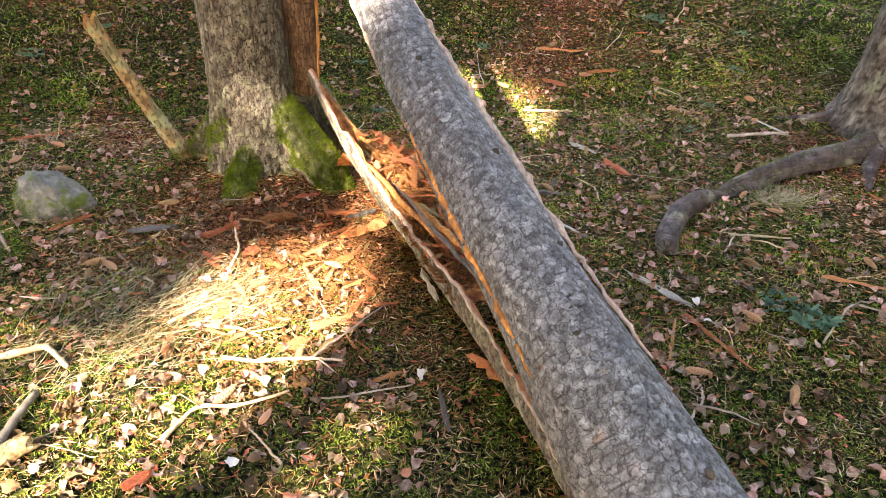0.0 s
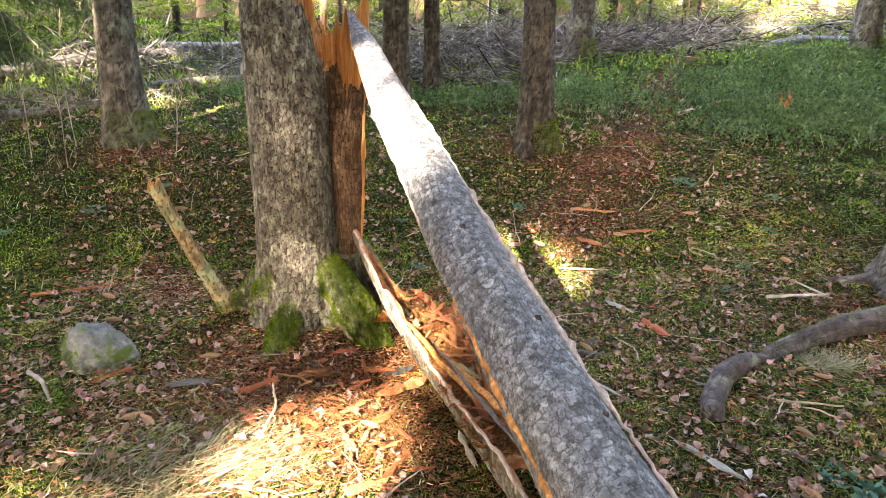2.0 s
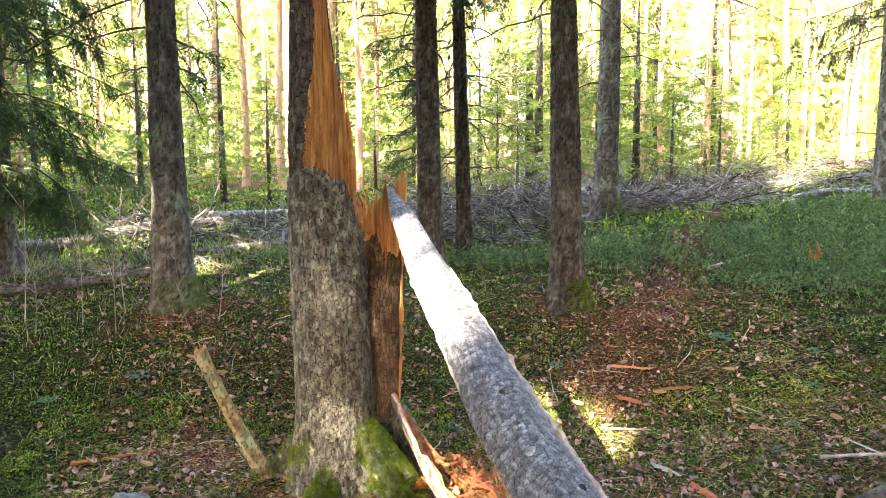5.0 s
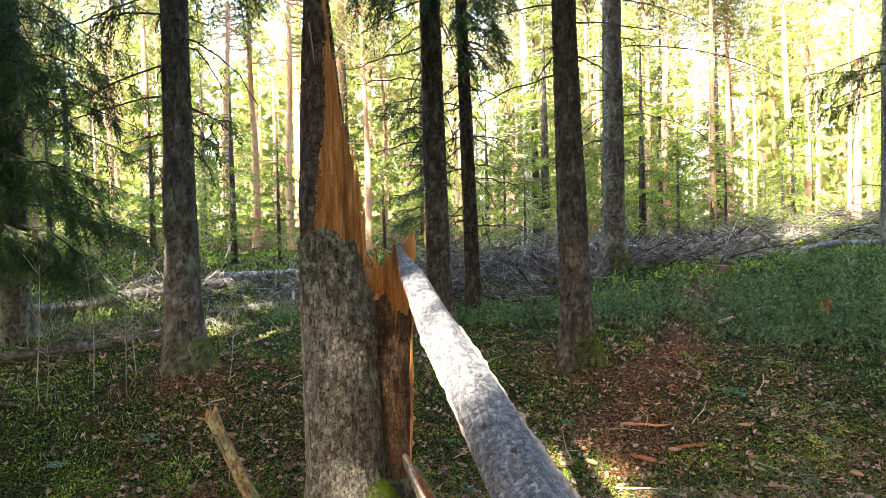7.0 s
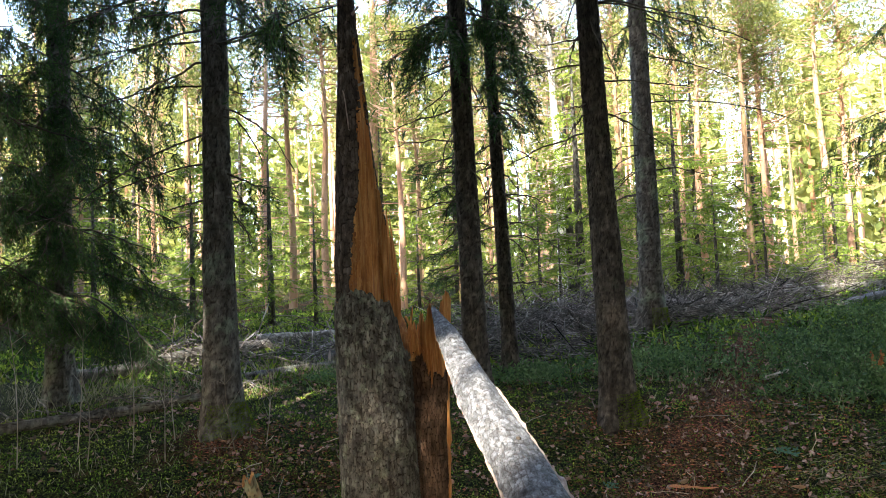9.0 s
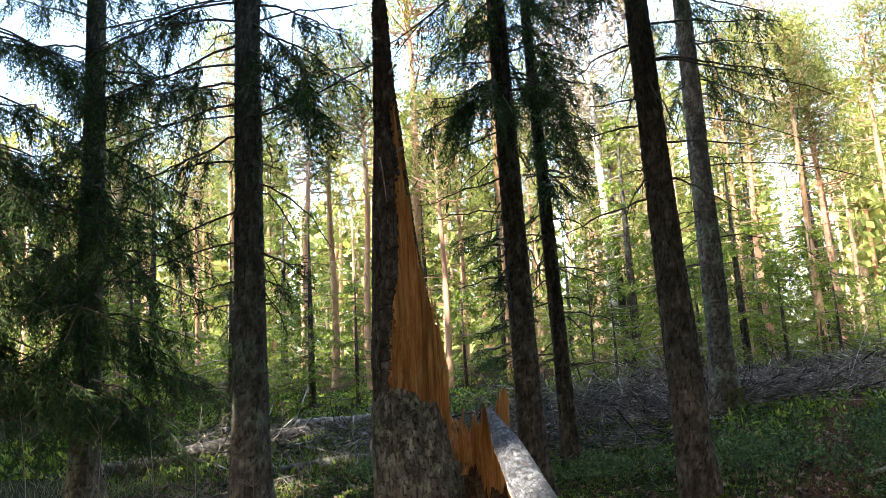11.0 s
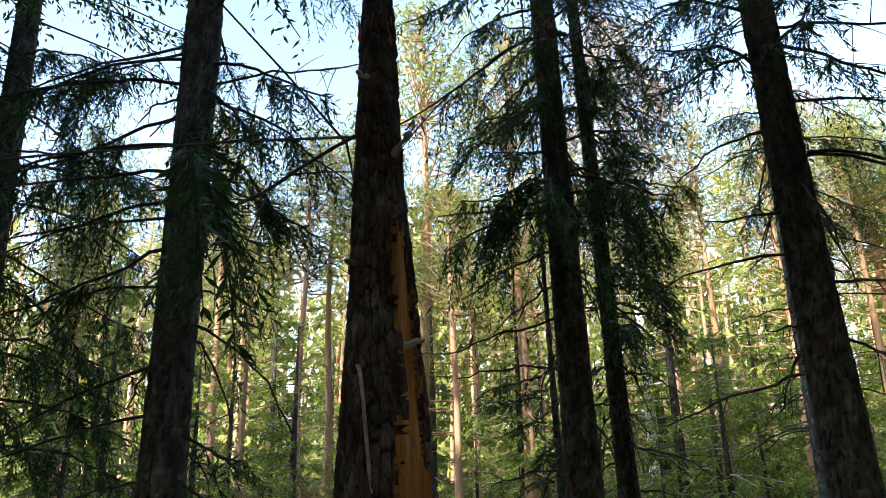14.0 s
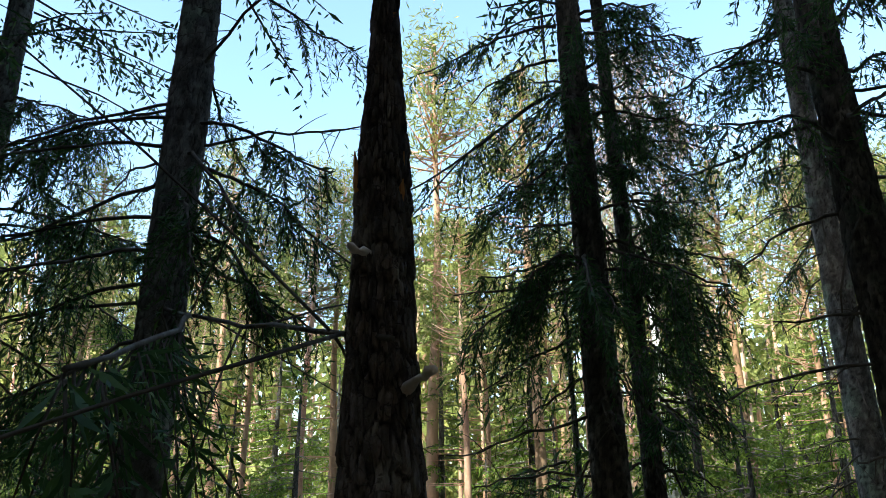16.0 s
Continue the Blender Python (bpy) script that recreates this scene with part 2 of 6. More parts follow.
def ground_material():
    m = bpy.data.materials.new("forest_floor")
    m.use_nodes = True
    nt = m.node_tree
    N, L = nt.nodes, nt.links
    bsdf = N["Principled BSDF"]
    bsdf.inputs["Roughness"].default_value = 0.95
    bsdf.inputs["Specular IOR Level"].default_value = 0.1
    co = N.new("ShaderNodeTexCoord")

    def noise_at(s, d=6):
        n = N.new("ShaderNodeTexNoise")
        n.inputs["Scale"].default_value, n.inputs["Detail"].default_value, n.inputs["Roughness"].default_value = s, d, 0.65
        L.new(co.outputs["Object"], n.inputs["Vector"])
        return n.outputs["Fac"]

    def ramp(v, stops):
        r = N.new("ShaderNodeValToRGB")
        e = r.color_ramp.elements
        while len(e) < len(stops):
            e.new(0.5)
        for k, (p, c) in enumerate(stops):
            e[k].position, e[k].color = p, (*c, 1)
        L.new(v, r.inputs[0])
        return r.outputs[0]

    # The near-black stops paint shade into the gaps between moss shoots and crumbs.
    moss = ramp(noise_at(55), ((0.42, (0.004, 0.004, 0.002)), (0.52, (0.024, 0.032, 0.007)), (0.64, (0.10, 0.125, 0.026))))
    soil = ramp(noise_at(60), ((0.40, (0.012, 0.006, 0.004)), (0.52, (0.085, 0.035, 0.018)), (0.64, (0.30, 0.145, 0.075))))
    at = N.new("ShaderNodeAttribute")
    at.attribute_name = "litter"
    ad = N.new("ShaderNodeMath")
    ad.operation = "ADD"
    L.new(at.outputs["Fac"], ad.inputs[0])
    L.new(noise_at(2.6, 8), ad.inputs[1])
    fac = ramp(ad.outputs[0], ((0.52, (0, 0, 0)), (0.72, (1, 1, 1))))
    mx = N.new("ShaderNodeMix")
    mx.data_type = "RGBA"
    L.new(fac, mx.inputs[0])
    L.new(moss, mx.inputs[6])
    L.new(soil, mx.inputs[7])
    L.new(mx.outputs[2], bsdf.inputs["Base Color"])
    b = N.new("ShaderNodeBump")
    b.inputs["Strength"].default_value, b.inputs["Distance"].default_value = 1.0, 0.03
    L.new(noise_at(110), b.inputs["Height"])
    L.new(b.outputs[0], bsdf.inputs["Normal"])
    return m


FLOOR = ground_material()


# ---- mesh helpers ----
class Geo:
    """Gathers vertices and faces of one mesh."""

    def __init__(self):
        self.v, self.f, self.n = [], [], 0

    def add(self, v, f):
        self.v.append(np.asarray(v, float))
        self.f.append(np.asarray(f, int) + self.n)
        self.n += len(v)

    def mesh(self, name, mat, smooth=True, attrs=None):
        me = bpy.data.meshes.new(name)
        if not self.v:
            return me
        v = np.concatenate(self.v)
        loops = np.concatenate([f.ravel() for f in self.f])
        sizes = np.concatenate([np.full(len(f), f.shape[1]) for f in self.f])
        me.vertices.add(len(v))
        me.vertices.foreach_set("co", v.ravel().astype(np.float32))
        me.loops.add(len(loops))
        me.loops.foreach_set("vertex_index", loops.astype(np.int32))
        me.polygons.add(len(sizes))
        me.polygons.foreach_set("loop_start", np.concatenate([[0], np.cumsum(sizes)[:-1]]).astype(np.int32))
        me.polygons.foreach_set("use_smooth", np.full(len(sizes), smooth))
        me.update(calc_edges=True)
        for key, val in (attrs or {}).items():
            me.attributes.new(key, "FLOAT", "POINT").data.foreach_set("value", np.asarray(val, np.float32))
        me.materials.append(mat)
        return me


def part(name, data, parent=None, label=""):
    ob = new(name, data)
    ob.parent = parent
    return tagged(ob, label)


def empty(name, at=(0, 0, 0)):
    ob = new(name)
    ob.empty_display_size = 0.1
    return ob


def unit(a):
    return a / (np.linalg.norm(a, axis=-1, keepdims=True) + 1e-9)


def tube(pts, radii, k=6):
    """A capped tube through points."""
    p = np.asarray(pts, float)
    r = np.broadcast_to(np.asarray(radii, float), (len(p),))
    d = unit(np.gradient(p, axis=0))
    ref = np.array([0.0, 0, 1]) if abs(d[:, 2]).mean() < 0.8 else np.array([0.0, 1, 0])
    a = unit(np.cross(d, ref))
    b = np.cross(d, a)
    th = np.arange(k) * 2 * np.pi / k
    ring = a[:, None] * np.cos(th)[None, :, None] + b[:, None] * np.sin(th)[None, :, None]
    v = (p[:, None] + ring * r[:, None, None]).reshape(-1, 3)
    i, j = np.meshgrid(np.arange(len(p) - 1), np.arange(k), indexing="ij")
    j2 = (j + 1) % k
    q = np.stack([i * k + j, i * k + j2, (i + 1) * k + j2, (i + 1) * k + j], -1).reshape(-1, 4)
    return v, q, k


def add_tube(g, pts, radii, k=6):
    v, q, k = tube(pts, radii, k)
    base = g.n
    g.add(v, q)
    for ring in (0, len(pts) - 1):
        g.f.append(np.array([[base + ring * k + (j if ring else k - 1 - j) for j in range(k)]]))


def shoots(g, p, d, length, width, crossed=True):
    """Small pointed blades at p along d."""
    n = len(p)
    if not n:
        return
    d = unit(d)
    u = unit(np.cross(d, rng.normal(size=(n, 3))))
    w = np.cross(d, u)
    length = np.broadcast_to(length, (n,))[:, None]
    width = np.broadcast_to(width, (n,))[:, None]
    for side in ((u, w) if crossed else (u,)):
        v = np.stack([p, p + d * length * 0.45 + side * width, p + d * length, p + d * length * 0.45 - side * width], 1)
        g.add(v.reshape(-1, 3), np.arange(4 * n).reshape(-1, 4))


def value_noise(x, y, seed=0):
    """Smooth noise in -1..1 over a plane."""
    r = np.random.default_rng(seed).uniform(-1, 1, (256, 256))
    xi, yi = np.floor(x).astype(int), np.floor(y).astype(int)
    fx, fy = x - xi, y - yi
    fx, fy = fx * fx * (3 - 2 * fx), fy * fy * (3 - 2 * fy)
    at = lambda i, j: r[i % 256, j % 256]
    return ((at(xi, yi) * (1 - fx) + at(xi + 1, yi) * fx) * (1 - fy) + (at(xi, yi + 1) * (1 - fx) + at(xi + 1, yi + 1) * fx) * fy)


def flakes(u, v, around, cu, cv, seed):
    """Bark scales over an unrolled trunk: tone, crack and relief, each 0..1."""
    r = np.random.default_rng(seed)
    nu = max(3, int(round(around / cu)))
    nv = int(np.max(v) / cv) + 4
    ju, jv, tn, tilt = (r.uniform(0, 1, (nu, nv)) for _ in range(4))
    a, b = u / around * nu, v / cv + 1
    ia, ib = np.floor(a).astype(int), np.floor(b).astype(int)
    f1 = np.full(u.shape, 9.0)
    f2 = f1.copy()
    tone, lift = np.zeros(u.shape), np.zeros(u.shape)
    for di in (-1, 0, 1):
        for dj in (-1, 0, 1):
            ci, cj = (ia + di) % nu, np.clip(ib + dj, 0, nv - 1)
            da, db = a - (ia + di + 0.15 + 0.7 * ju[ci, cj]), b - (ib + dj + 0.15 + 0.7 * jv[ci, cj])
            dist = np.hypot(da, db)
            near = dist < f1
            f2 = np.where(near, f1, np.minimum(f2, dist))
            tone = np.where(near, tn[ci, cj], tone)
            lift = np.where(near, 0.5 + 0.5 * tilt[ci, cj] - db * 0.45, lift)
            f1 = np.minimum(f1, dist)
    edge = np.clip((f2 - f1) / 0.22, 0, 1)
    return tone, 1 - edge, edge * edge * (3 - 2 * edge) * (0.35 + 0.65 * lift)


def frames_along(p):
    d = unit(np.gradient(p, axis=0))
    ref = np.array([0.0, 1, 0]) if abs(d[:, 2]).mean() > 0.7 else np.array([0.0, 0, 1])
    a = unit(np.cross(ref, d))
    return a, np.cross(d, a)


def barked(p, radius, k, cell, amp, seed, flare=None, lump=0.04):
    """A trunk surface: vertices (rings, k, 3), local offsets, tone and crack."""
    p = np.asarray(p, float)
    a, b = frames_along(p)
    th = np.arange(k) * 2 * np.pi / k
    s = np.concatenate([[0], np.cumsum(np.linalg.norm(np.diff(p, axis=0), axis=1))])
    around = 2 * np.pi * float(np.mean(radius))
    U, S = np.meshgrid(th / (2 * np.pi) * around, s)
    tone, crack, relief = flakes(U + 0.5 * cell[0] * value_noise(S / cell[1] * 0.55, U / cell[0] * 0.55, seed), S + 0.5 * cell[1] * (1 + value_noise(S / cell[1] * 0.45 + 7, U / cell[0] * 0.45, seed + 1)), around, cell[0], cell[1], seed)
    r = np.asarray(radius)[:, None] * (1 + lump * value_noise(np.cos(th)[None] * 1.7 + 9 + S * 2.2, np.sin(th)[None] * 1.7 + 5 + S * 0.8, seed))
    if flare is not None:
        r = r + flare(th[None, :], p[:, 2][:, None])
    r = r + amp * (relief - 0.5)
    off = np.stack([r * np.cos(th)[None], r * np.sin(th)[None]], -1)
    v = p[:, None] + a[:, None] * off[..., :1] + b[:, None] * off[..., 1:]
    return v, off, tone, crack


def grid_faces(n, k, wrap=True):
    i, j = np.meshgrid(np.arange(n - 1), np.arange(k if wrap else k - 1), indexing="ij")
    j2 = (j + 1) % k
    return np.stack([i * k + j, i * k + j2, (i + 1) * k + j2, (i + 1) * k + j], -1).reshape(-1, 4)


def pick(v, faces, keep, name, mat, attrs):
    """The mesh of the faces kept, with only the vertices they use."""
    f = faces[keep]
    used = np.unique(f)
    remap = np.full(len(v), -1)
    remap[used] = np.arange(len(used))
    g = Geo()
    g.add(v[used], remap[f])
    return g.mesh(name, mat, True, {k: a.ravel()[used] for k, a in attrs.items()})


# ---- ground ----
def slope(x, y):
    """The lie of the land: level round the broken tree, rising away to the back and the right."""
    v = np.clip(y - 4.0, 0, 7.5)
    z = 0.10 * v * np.minimum(1, v / 1.5) + np.where(x < 0, 0.05, 0.03) * np.clip(y - 11.5, 0, 30)
    z = z + 0.075 * np.clip((x + 1) / 4, 0, 1) * np.clip(y - 7.2, 0, 4.3)
    z = z + 0.02 * np.clip(-x - 1.5, 0, 12) * np.clip((y - 4) / 3, 0, 1)
    z = z + 0.055 * np.clip(x - 5, 0, 10) * np.clip((y - 11) / 6, 0, 1)
    return z - 0.07 * np.maximum(0, y - 45)


# Land past 4.2 m is squeezed along the camera's rays to fit its view.
VIEW_DIST = np.concatenate([np.linspace(0, 12, 400), [1200.0]])
VIEW_SQUEEZE = 1 - 0.18 * (lambda t: t * t * (3 - 2 * t))(np.clip((VIEW_DIST - 4.2) / 3.9, 0, 1))


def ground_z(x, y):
    """Height of the forest floor: level round the broken tree, then a bank up to the standing spruces, shaped to fit
    the camera's view.
    """
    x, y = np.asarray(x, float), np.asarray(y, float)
    k = np.interp(np.hypot(x + 0.076, y - 0.052), VIEW_DIST * VIEW_SQUEEZE, VIEW_SQUEEZE)
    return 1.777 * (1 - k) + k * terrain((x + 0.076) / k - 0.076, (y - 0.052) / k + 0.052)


def terrain(x, y):
    z = np.minimum(slope(np.clip(x, -40, 40), y), 4.0)
    z = z + 0.022 * value_noise(x * 1.7, y * 1.7, 3) + 0.012 * value_noise(x * 4.5, y * 4.5, 4)
    z = z + 0.06 * np.clip(1.0 - np.hypot(x + 0.5, y - 3.9) / 0.9, 0, 1)
    far = np.clip((y - 6) / 6, 0, 1)
    return z + far * 0.09 * value_noise(x * 0.6, y * 0.6, 5)


def litter_at(x, y):
    """Where brown litter covers the moss: round the broken tree, along the path, under the trees."""
    v = np.clip(1.15 - np.hypot((x + 0.35) / 1.0, (y - 3.35) / 0.9), 0, 1) * 0.5
    path_x = np.interp(y, [3.8, 5.0, 5.62, 6.65, 8.7, 9.85], [1.2, 1.41, 1.65, 2.41, 3.44, 4.25])
    v = np.maximum(v, np.clip(1.2 - np.abs(x - path_x) / np.interp(y, [4, 5.4, 6.6, 9], [0.3, 0.68, 0.5, 0.33]), 0, 1) * np.clip((y - 4.2) / 1.0, 0, 1) * 0.38)
    for cx, cy, r in ((1.32, 6.15, 0.75), (-2.2, 6.1, 0.5), (-1.39, 4.38, 0.45), (2.98, 3.57, 0.7)):
        v = np.maximum(v, np.clip(1.1 - np.hypot(x - cx, y - cy) / r, 0, 1) * 0.36)
    v = np.maximum(v, np.clip((y - 9.8) / 4, 0, 1) * 0.16)
    return v + 0.10 * value_noise(x * 1.3, y * 1.3, 8) + 0.07 * value_noise(x * 5, y * 5, 9) - np.interp(y, [2.6, 4.2], [0.02, 0.08])


def build_ground():
    def axis(a, b, step, end_low, end_high, grow=1.13):
        mid = np.arange(a, b, step)
        out = [mid]
        for end, at, sign in ((end_low, mid[0], -1), (end_high, mid[-1], 1)):
            s, x, run = step, at, []
            while sign * (end - x) > 0:
                s *= grow
                x += sign * s
                run.append(x)
            out.insert(0, np.array(run[::-1])) if sign < 0 else out.append(np.array(run))
        return np.concatenate(out)

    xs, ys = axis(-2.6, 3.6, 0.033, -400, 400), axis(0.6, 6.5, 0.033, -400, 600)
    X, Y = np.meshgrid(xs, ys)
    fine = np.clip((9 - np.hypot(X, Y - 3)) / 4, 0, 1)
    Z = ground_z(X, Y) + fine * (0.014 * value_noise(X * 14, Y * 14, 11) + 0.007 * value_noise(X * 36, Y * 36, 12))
    g = Geo()
    n, k = X.shape
    i, j = np.meshgrid(np.arange(n - 1), np.arange(k - 1), indexing="ij")
    q = np.stack([i * k + j, i * k + j + 1, (i + 1) * k + j + 1, (i + 1) * k + j], -1).reshape(-1, 4)
    g.add(np.stack([X, Y, Z], -1).reshape(-1, 3), q)
    ob = new("ground", g.mesh("ground", FLOOR, True, {"litter": litter_at(X, Y).ravel()}))
    tagged(ob, "forest floor of green moss and brown needle litter", "ground", kind="structure")


build_ground()


# ---- the broken spruce ----
SNAG_X, SNAG_Y = -0.525, 3.92


def moss_fuzz(name, v, normals, count, parent, label="", length=(0.010, 0.022)):
    idx = rng.integers(0, len(v), count)
    p = v[idx] + rng.normal(size=(count, 3)) * 0.006
    d = normals[idx] + rng.normal(size=(count, 3)) * 0.5 + np.array([0, 0, 0.3])
    g = Geo()
    shoots(g, p - unit(d) * 0.004, d, rng.uniform(*length, count), rng.uniform(0.0012, 0.0024, count), crossed=False)
    return part(name, g.mesh(name, MOSS, False), parent, label)


def root(pts, radii, parent, seed, mat, moss=0, label="", cell=(0.03, 0.05)):
    t = np.linspace(0, 1, len(pts))
    tt = np.linspace(0, 1, 36)
    p = np.stack([np.interp(tt, t, np.array(pts)[:, k]) for k in range(3)], 1)
    for _ in range(3):
        p[1:-1] = (p[:-2] + 2 * p[1:-1] + p[2:]) / 4
    v, off, tone, crack = barked(p, np.interp(tt, t, radii), 40, cell, 0.006, seed, lump=0.32 if moss else 0.14)
    v[-1] = p[-1] + (v[-1] - p[-1]) * 0.55
    v = np.concatenate([v, np.repeat(p[-1][None, None], 40, 1)], 0)
    p = np.concatenate([p, p[-1:]], 0)
    tone, crack = np.concatenate([tone, tone[-1:]]), np.concatenate([crack, crack[-1:]])
    g = Geo()
    g.add(v.reshape(-1, 3), grid_faces(37, 40))
    ob = part("root", g.mesh("root", mat, True, {"tone": tone.ravel(), "crack": crack.ravel()}), parent, label)
    if moss:
        nrm = unit((v - p[:, None]).reshape(-1, 3))
        up = nrm[:, 2] + 0.5 * value_noise(v.reshape(-1, 3)[:, 0] * 16, v.reshape(-1, 3)[:, 2] * 16, seed) > -0.15
        moss_fuzz("moss", v.reshape(-1, 3)[up], nrm[up], moss, ob, "thick bright green moss", (0.008, 0.024))
    return ob


def broken_spruce():
    tree = empty("broken_spruce")
    tagged(tree, "snapped spruce trunk with splintered orange wood and mossy roots", "tree")

    # lower trunk, whole, with a ragged rim
    k, n = 190, 230
    th = np.arange(k) * 2 * np.pi / k
    rim = 1.735 + 0.05 * np.cos(th + 1.9) + 0.035 * value_noise(th * 3.2, th * 0, 21) + 0.02 * value_noise(th * 14, th * 0, 22)
    rim = rim - 0.30 * np.exp(-((np.angle(np.exp(1j * (th + 0.25)))) / 0.55) ** 2)
    zz = np.linspace(-0.12, 1.735, n)
    p = np.stack([np.full(n, SNAG_X) - 0.012 * zz, np.full(n, SNAG_Y), zz], 1)
    rad = np.interp(zz, [-0.12, 0.15, 0.45, 1.0, 1.74], [0.255, 0.235, 0.214, 0.208, 0.203])

    def flare(t, h):
        out = 0
        for at, wide, much in ((-1.83, 0.3, 0.09), (-0.45, 0.35, 0.12), (2.6, 0.35, 0.1), (1.0, 0.4, 0.1), (-2.8, 0.3, 0.05)):
            out = out + much * np.exp(-(np.angle(np.exp(1j * (t - at))) / wide) ** 2) * np.exp(-np.maximum(h, 0) / 0.14)
        return out

    v, off, tone, crack = barked(p, rad, k, (0.020, 0.042), 0.010, 31, flare)
    # stretch the top rows to the ragged rim
    top = np.clip((zz - 1.2) / (1.735 - 1.2), 0, 1)[:, None]
    v[..., 2] += top * (rim - 1.735)[None, :]
    g = Geo()
    g.add(v.reshape(-1, 3), grid_faces(n, k))
    part("trunk", g.mesh("trunk", BARK, True, {"tone": tone.ravel(), "crack": crack.ravel()}), tree, "grey-brown scaly spruce bark")
    foot = (zz > -0.02) & (zz < 0.55)
    fv = v[foot].reshape(-1, 3)
    fn = unit(np.where([True, True, False], fv - np.array([SNAG_X, SNAG_Y, 0]), 0.0))
    mossy = value_noise(fv[:, 0] * 9 + 3, fv[:, 2] * 7 + fv[:, 1] * 5, 23) + 0.4 * value_noise(fv[:, 0] * 30, fv[:, 2] * 26, 24) > 0.1 + 2.2 * fv[:, 2]
    moss_fuzz("moss", fv[mossy], fn[mossy], 12000, tree, "thin green moss round the foot of the trunk", (0.006, 0.018))
    # broken wood on the rim
    rings = 14
    g = Geo()
    rr = np.linspace(1, 0.05, rings)
    top_v = []
    for a, q in enumerate(rr):
        ring = v[-1].copy()
        c = np.array([SNAG_X - 0.02, SNAG_Y, 0])
        ring[:, :2] = c[:2] + (v[-1][:, :2] - c[:2]) * (q - 0.02)
        ring[:, 2] = rim * q + (1.66) * (1 - q) - 0.004 + (rng.normal(size=k) * 0.012 * (0 if a == 0 else 1))
        top_v.append(ring)
    g.add(np.array(top_v).reshape(-1, 3), grid_faces(rings, k))
    part("broken_face", g.mesh("broken_face", WOOD, True, {"tone": rng.uniform(0, 1, rings * k)}), tree, "orange broken wood")

    # the strip that still stands above the break
    k, n = 150, 330
    zz = np.linspace(1.5, 4.33, n)
    rad = np.interp(zz, [1.5, 1.8, 2.05, 2.27, 2.5, 2.65, 2.8, 3.0, 3.3, 3.5, 3.7, 3.9, 4.1, 4.33], [0.196, 0.196, 0.168, 0.138, 0.110, 0.096, 0.085, 0.070, 0.054, 0.044, 0.037, 0.022, 0.014, 0.004])
    cx = np.interp(zz, [1.5, 1.8, 1.98, 2.38, 3.3, 4.33], [-0.539, -0.545, -0.570, -0.604, -0.636, -0.645])
    p = np.stack([cx, np.full(n, SNAG_Y), zz], 1)
    v, off, tone, crack = barked(p, rad, k, (0.020, 0.05), 0.010, 33, lump=0.10)
    flat = np.array([0.81, -0.585])
    depth = rad * np.interp(zz, [1.5, 1.8, 2.27, 2.5, 2.8, 3.15, 3.3, 4.33], [0.05, 0.10, 0.56, 0.82, 0.88, 0.93, 1.2, 1.2])
    side = off @ flat
    along = off @ np.array([0.585, 0.81])
    fibre = 0.014 * value_noise(along * 90 + 40, zz[:, None] * 1.3 + along * 6, 35) + 0.006 * value_noise(along * 260 + 40, zz[:, None] * 2.5, 36)
    step = 0.02 * (value_noise(along * 26 + 9, zz[:, None] * 0.9, 37) > 0.1)
    cut = side > depth[:, None]
    target = depth[:, None] + fibre + step - 0.008
    move = np.where(cut, target - side, 0)
    v[..., 0] += move * flat[0]
    v[..., 1] += move * flat[1]
    faces = grid_faces(n, k)
    wood = cut.ravel()[faces].mean(1) > 0.5
    flatv = v.reshape(-1, 3)
    part("standing_strip", pick(flatv, faces, ~wood, "standing_strip", BARK_UPPER, {"tone": tone, "crack": crack}), tree, "tall bark-covered strip, ending in a point")
    part("exposed_wood", pick(flatv, faces, wood, "exposed_wood", WOOD, {"tone": 0.5 + 0.5 * value_noise(along * 60, zz[:, None] * 0.8, 38)}), tree, "splintered orange heartwood")

    # splinters along the break
    def splinter(x, y, z, length, wide, lean, mat=WOOD):
        g = Geo()
        m = 7
        t = np.linspace(0, 1, m)
        w = wide * (1 - t) ** 0.6 * (1 + 0.25 * rng.normal(size=m)) + 0.001
        c = np.stack([x + lean[0] * length * t, y + lean[1] * length * t, z + length * t], 1)
        rows = [np.stack([c[:, 0] + sx * w, c[:, 1] + sy * w * 0.45, c[:, 2]], 1) for sx, sy in ((-1, 0), (0, -1), (1, 0), (0, 1))]
        g.add(np.stack(rows, 1).reshape(-1, 3), grid_faces(m, 4))
        part("splinter", g.mesh("splinter", mat, False, {"tone": rng.uniform(0, 1, m * 4)}), tree, "thin sharp wood splinter")

    for x, y, z, ln, w, le in ((-0.40, 3.83, 1.62, 0.30, 0.016, (0.06, 0)), (-0.43, 3.84, 1.66, 0.24, 0.014, (0.02, 0)), (-0.46, 3.88, 1.72, 0.46, 0.015, (0.0, 0)),
                               (-0.43, 3.9, 1.75, 0.52, 0.014, (-0.03, 0)), (-0.345, 3.84, 1.52, 0.19, 0.013, (0.15, 0)), (-0.355, 3.80, 1.66, -0.20, 0.007, (-0.5, 0.1)),
                               (-0.40, 3.9, 1.9, 0.34, 0.009, (-0.1, 0)), (-0.585, 3.91, 3.10, 0.14, 0.009, (0.03, 0)), (-0.61, 3.90, 3.62, 0.10, 0.005, (0.05, 0)),
                               (-0.675, 3.91, 3.66, 0.07, 0.005, (-0.1, 0)), (-0.33, 3.80, 1.42, 0.06, 0.014, (0.5, -0.1))):
        splinter(x, y, z, ln, w, le)

    # the slab split off on one flank, still upright
    slab = empty("standing_slab")
    slab.parent = tree
    tagged(slab, "upright split slab with torn orange wood")
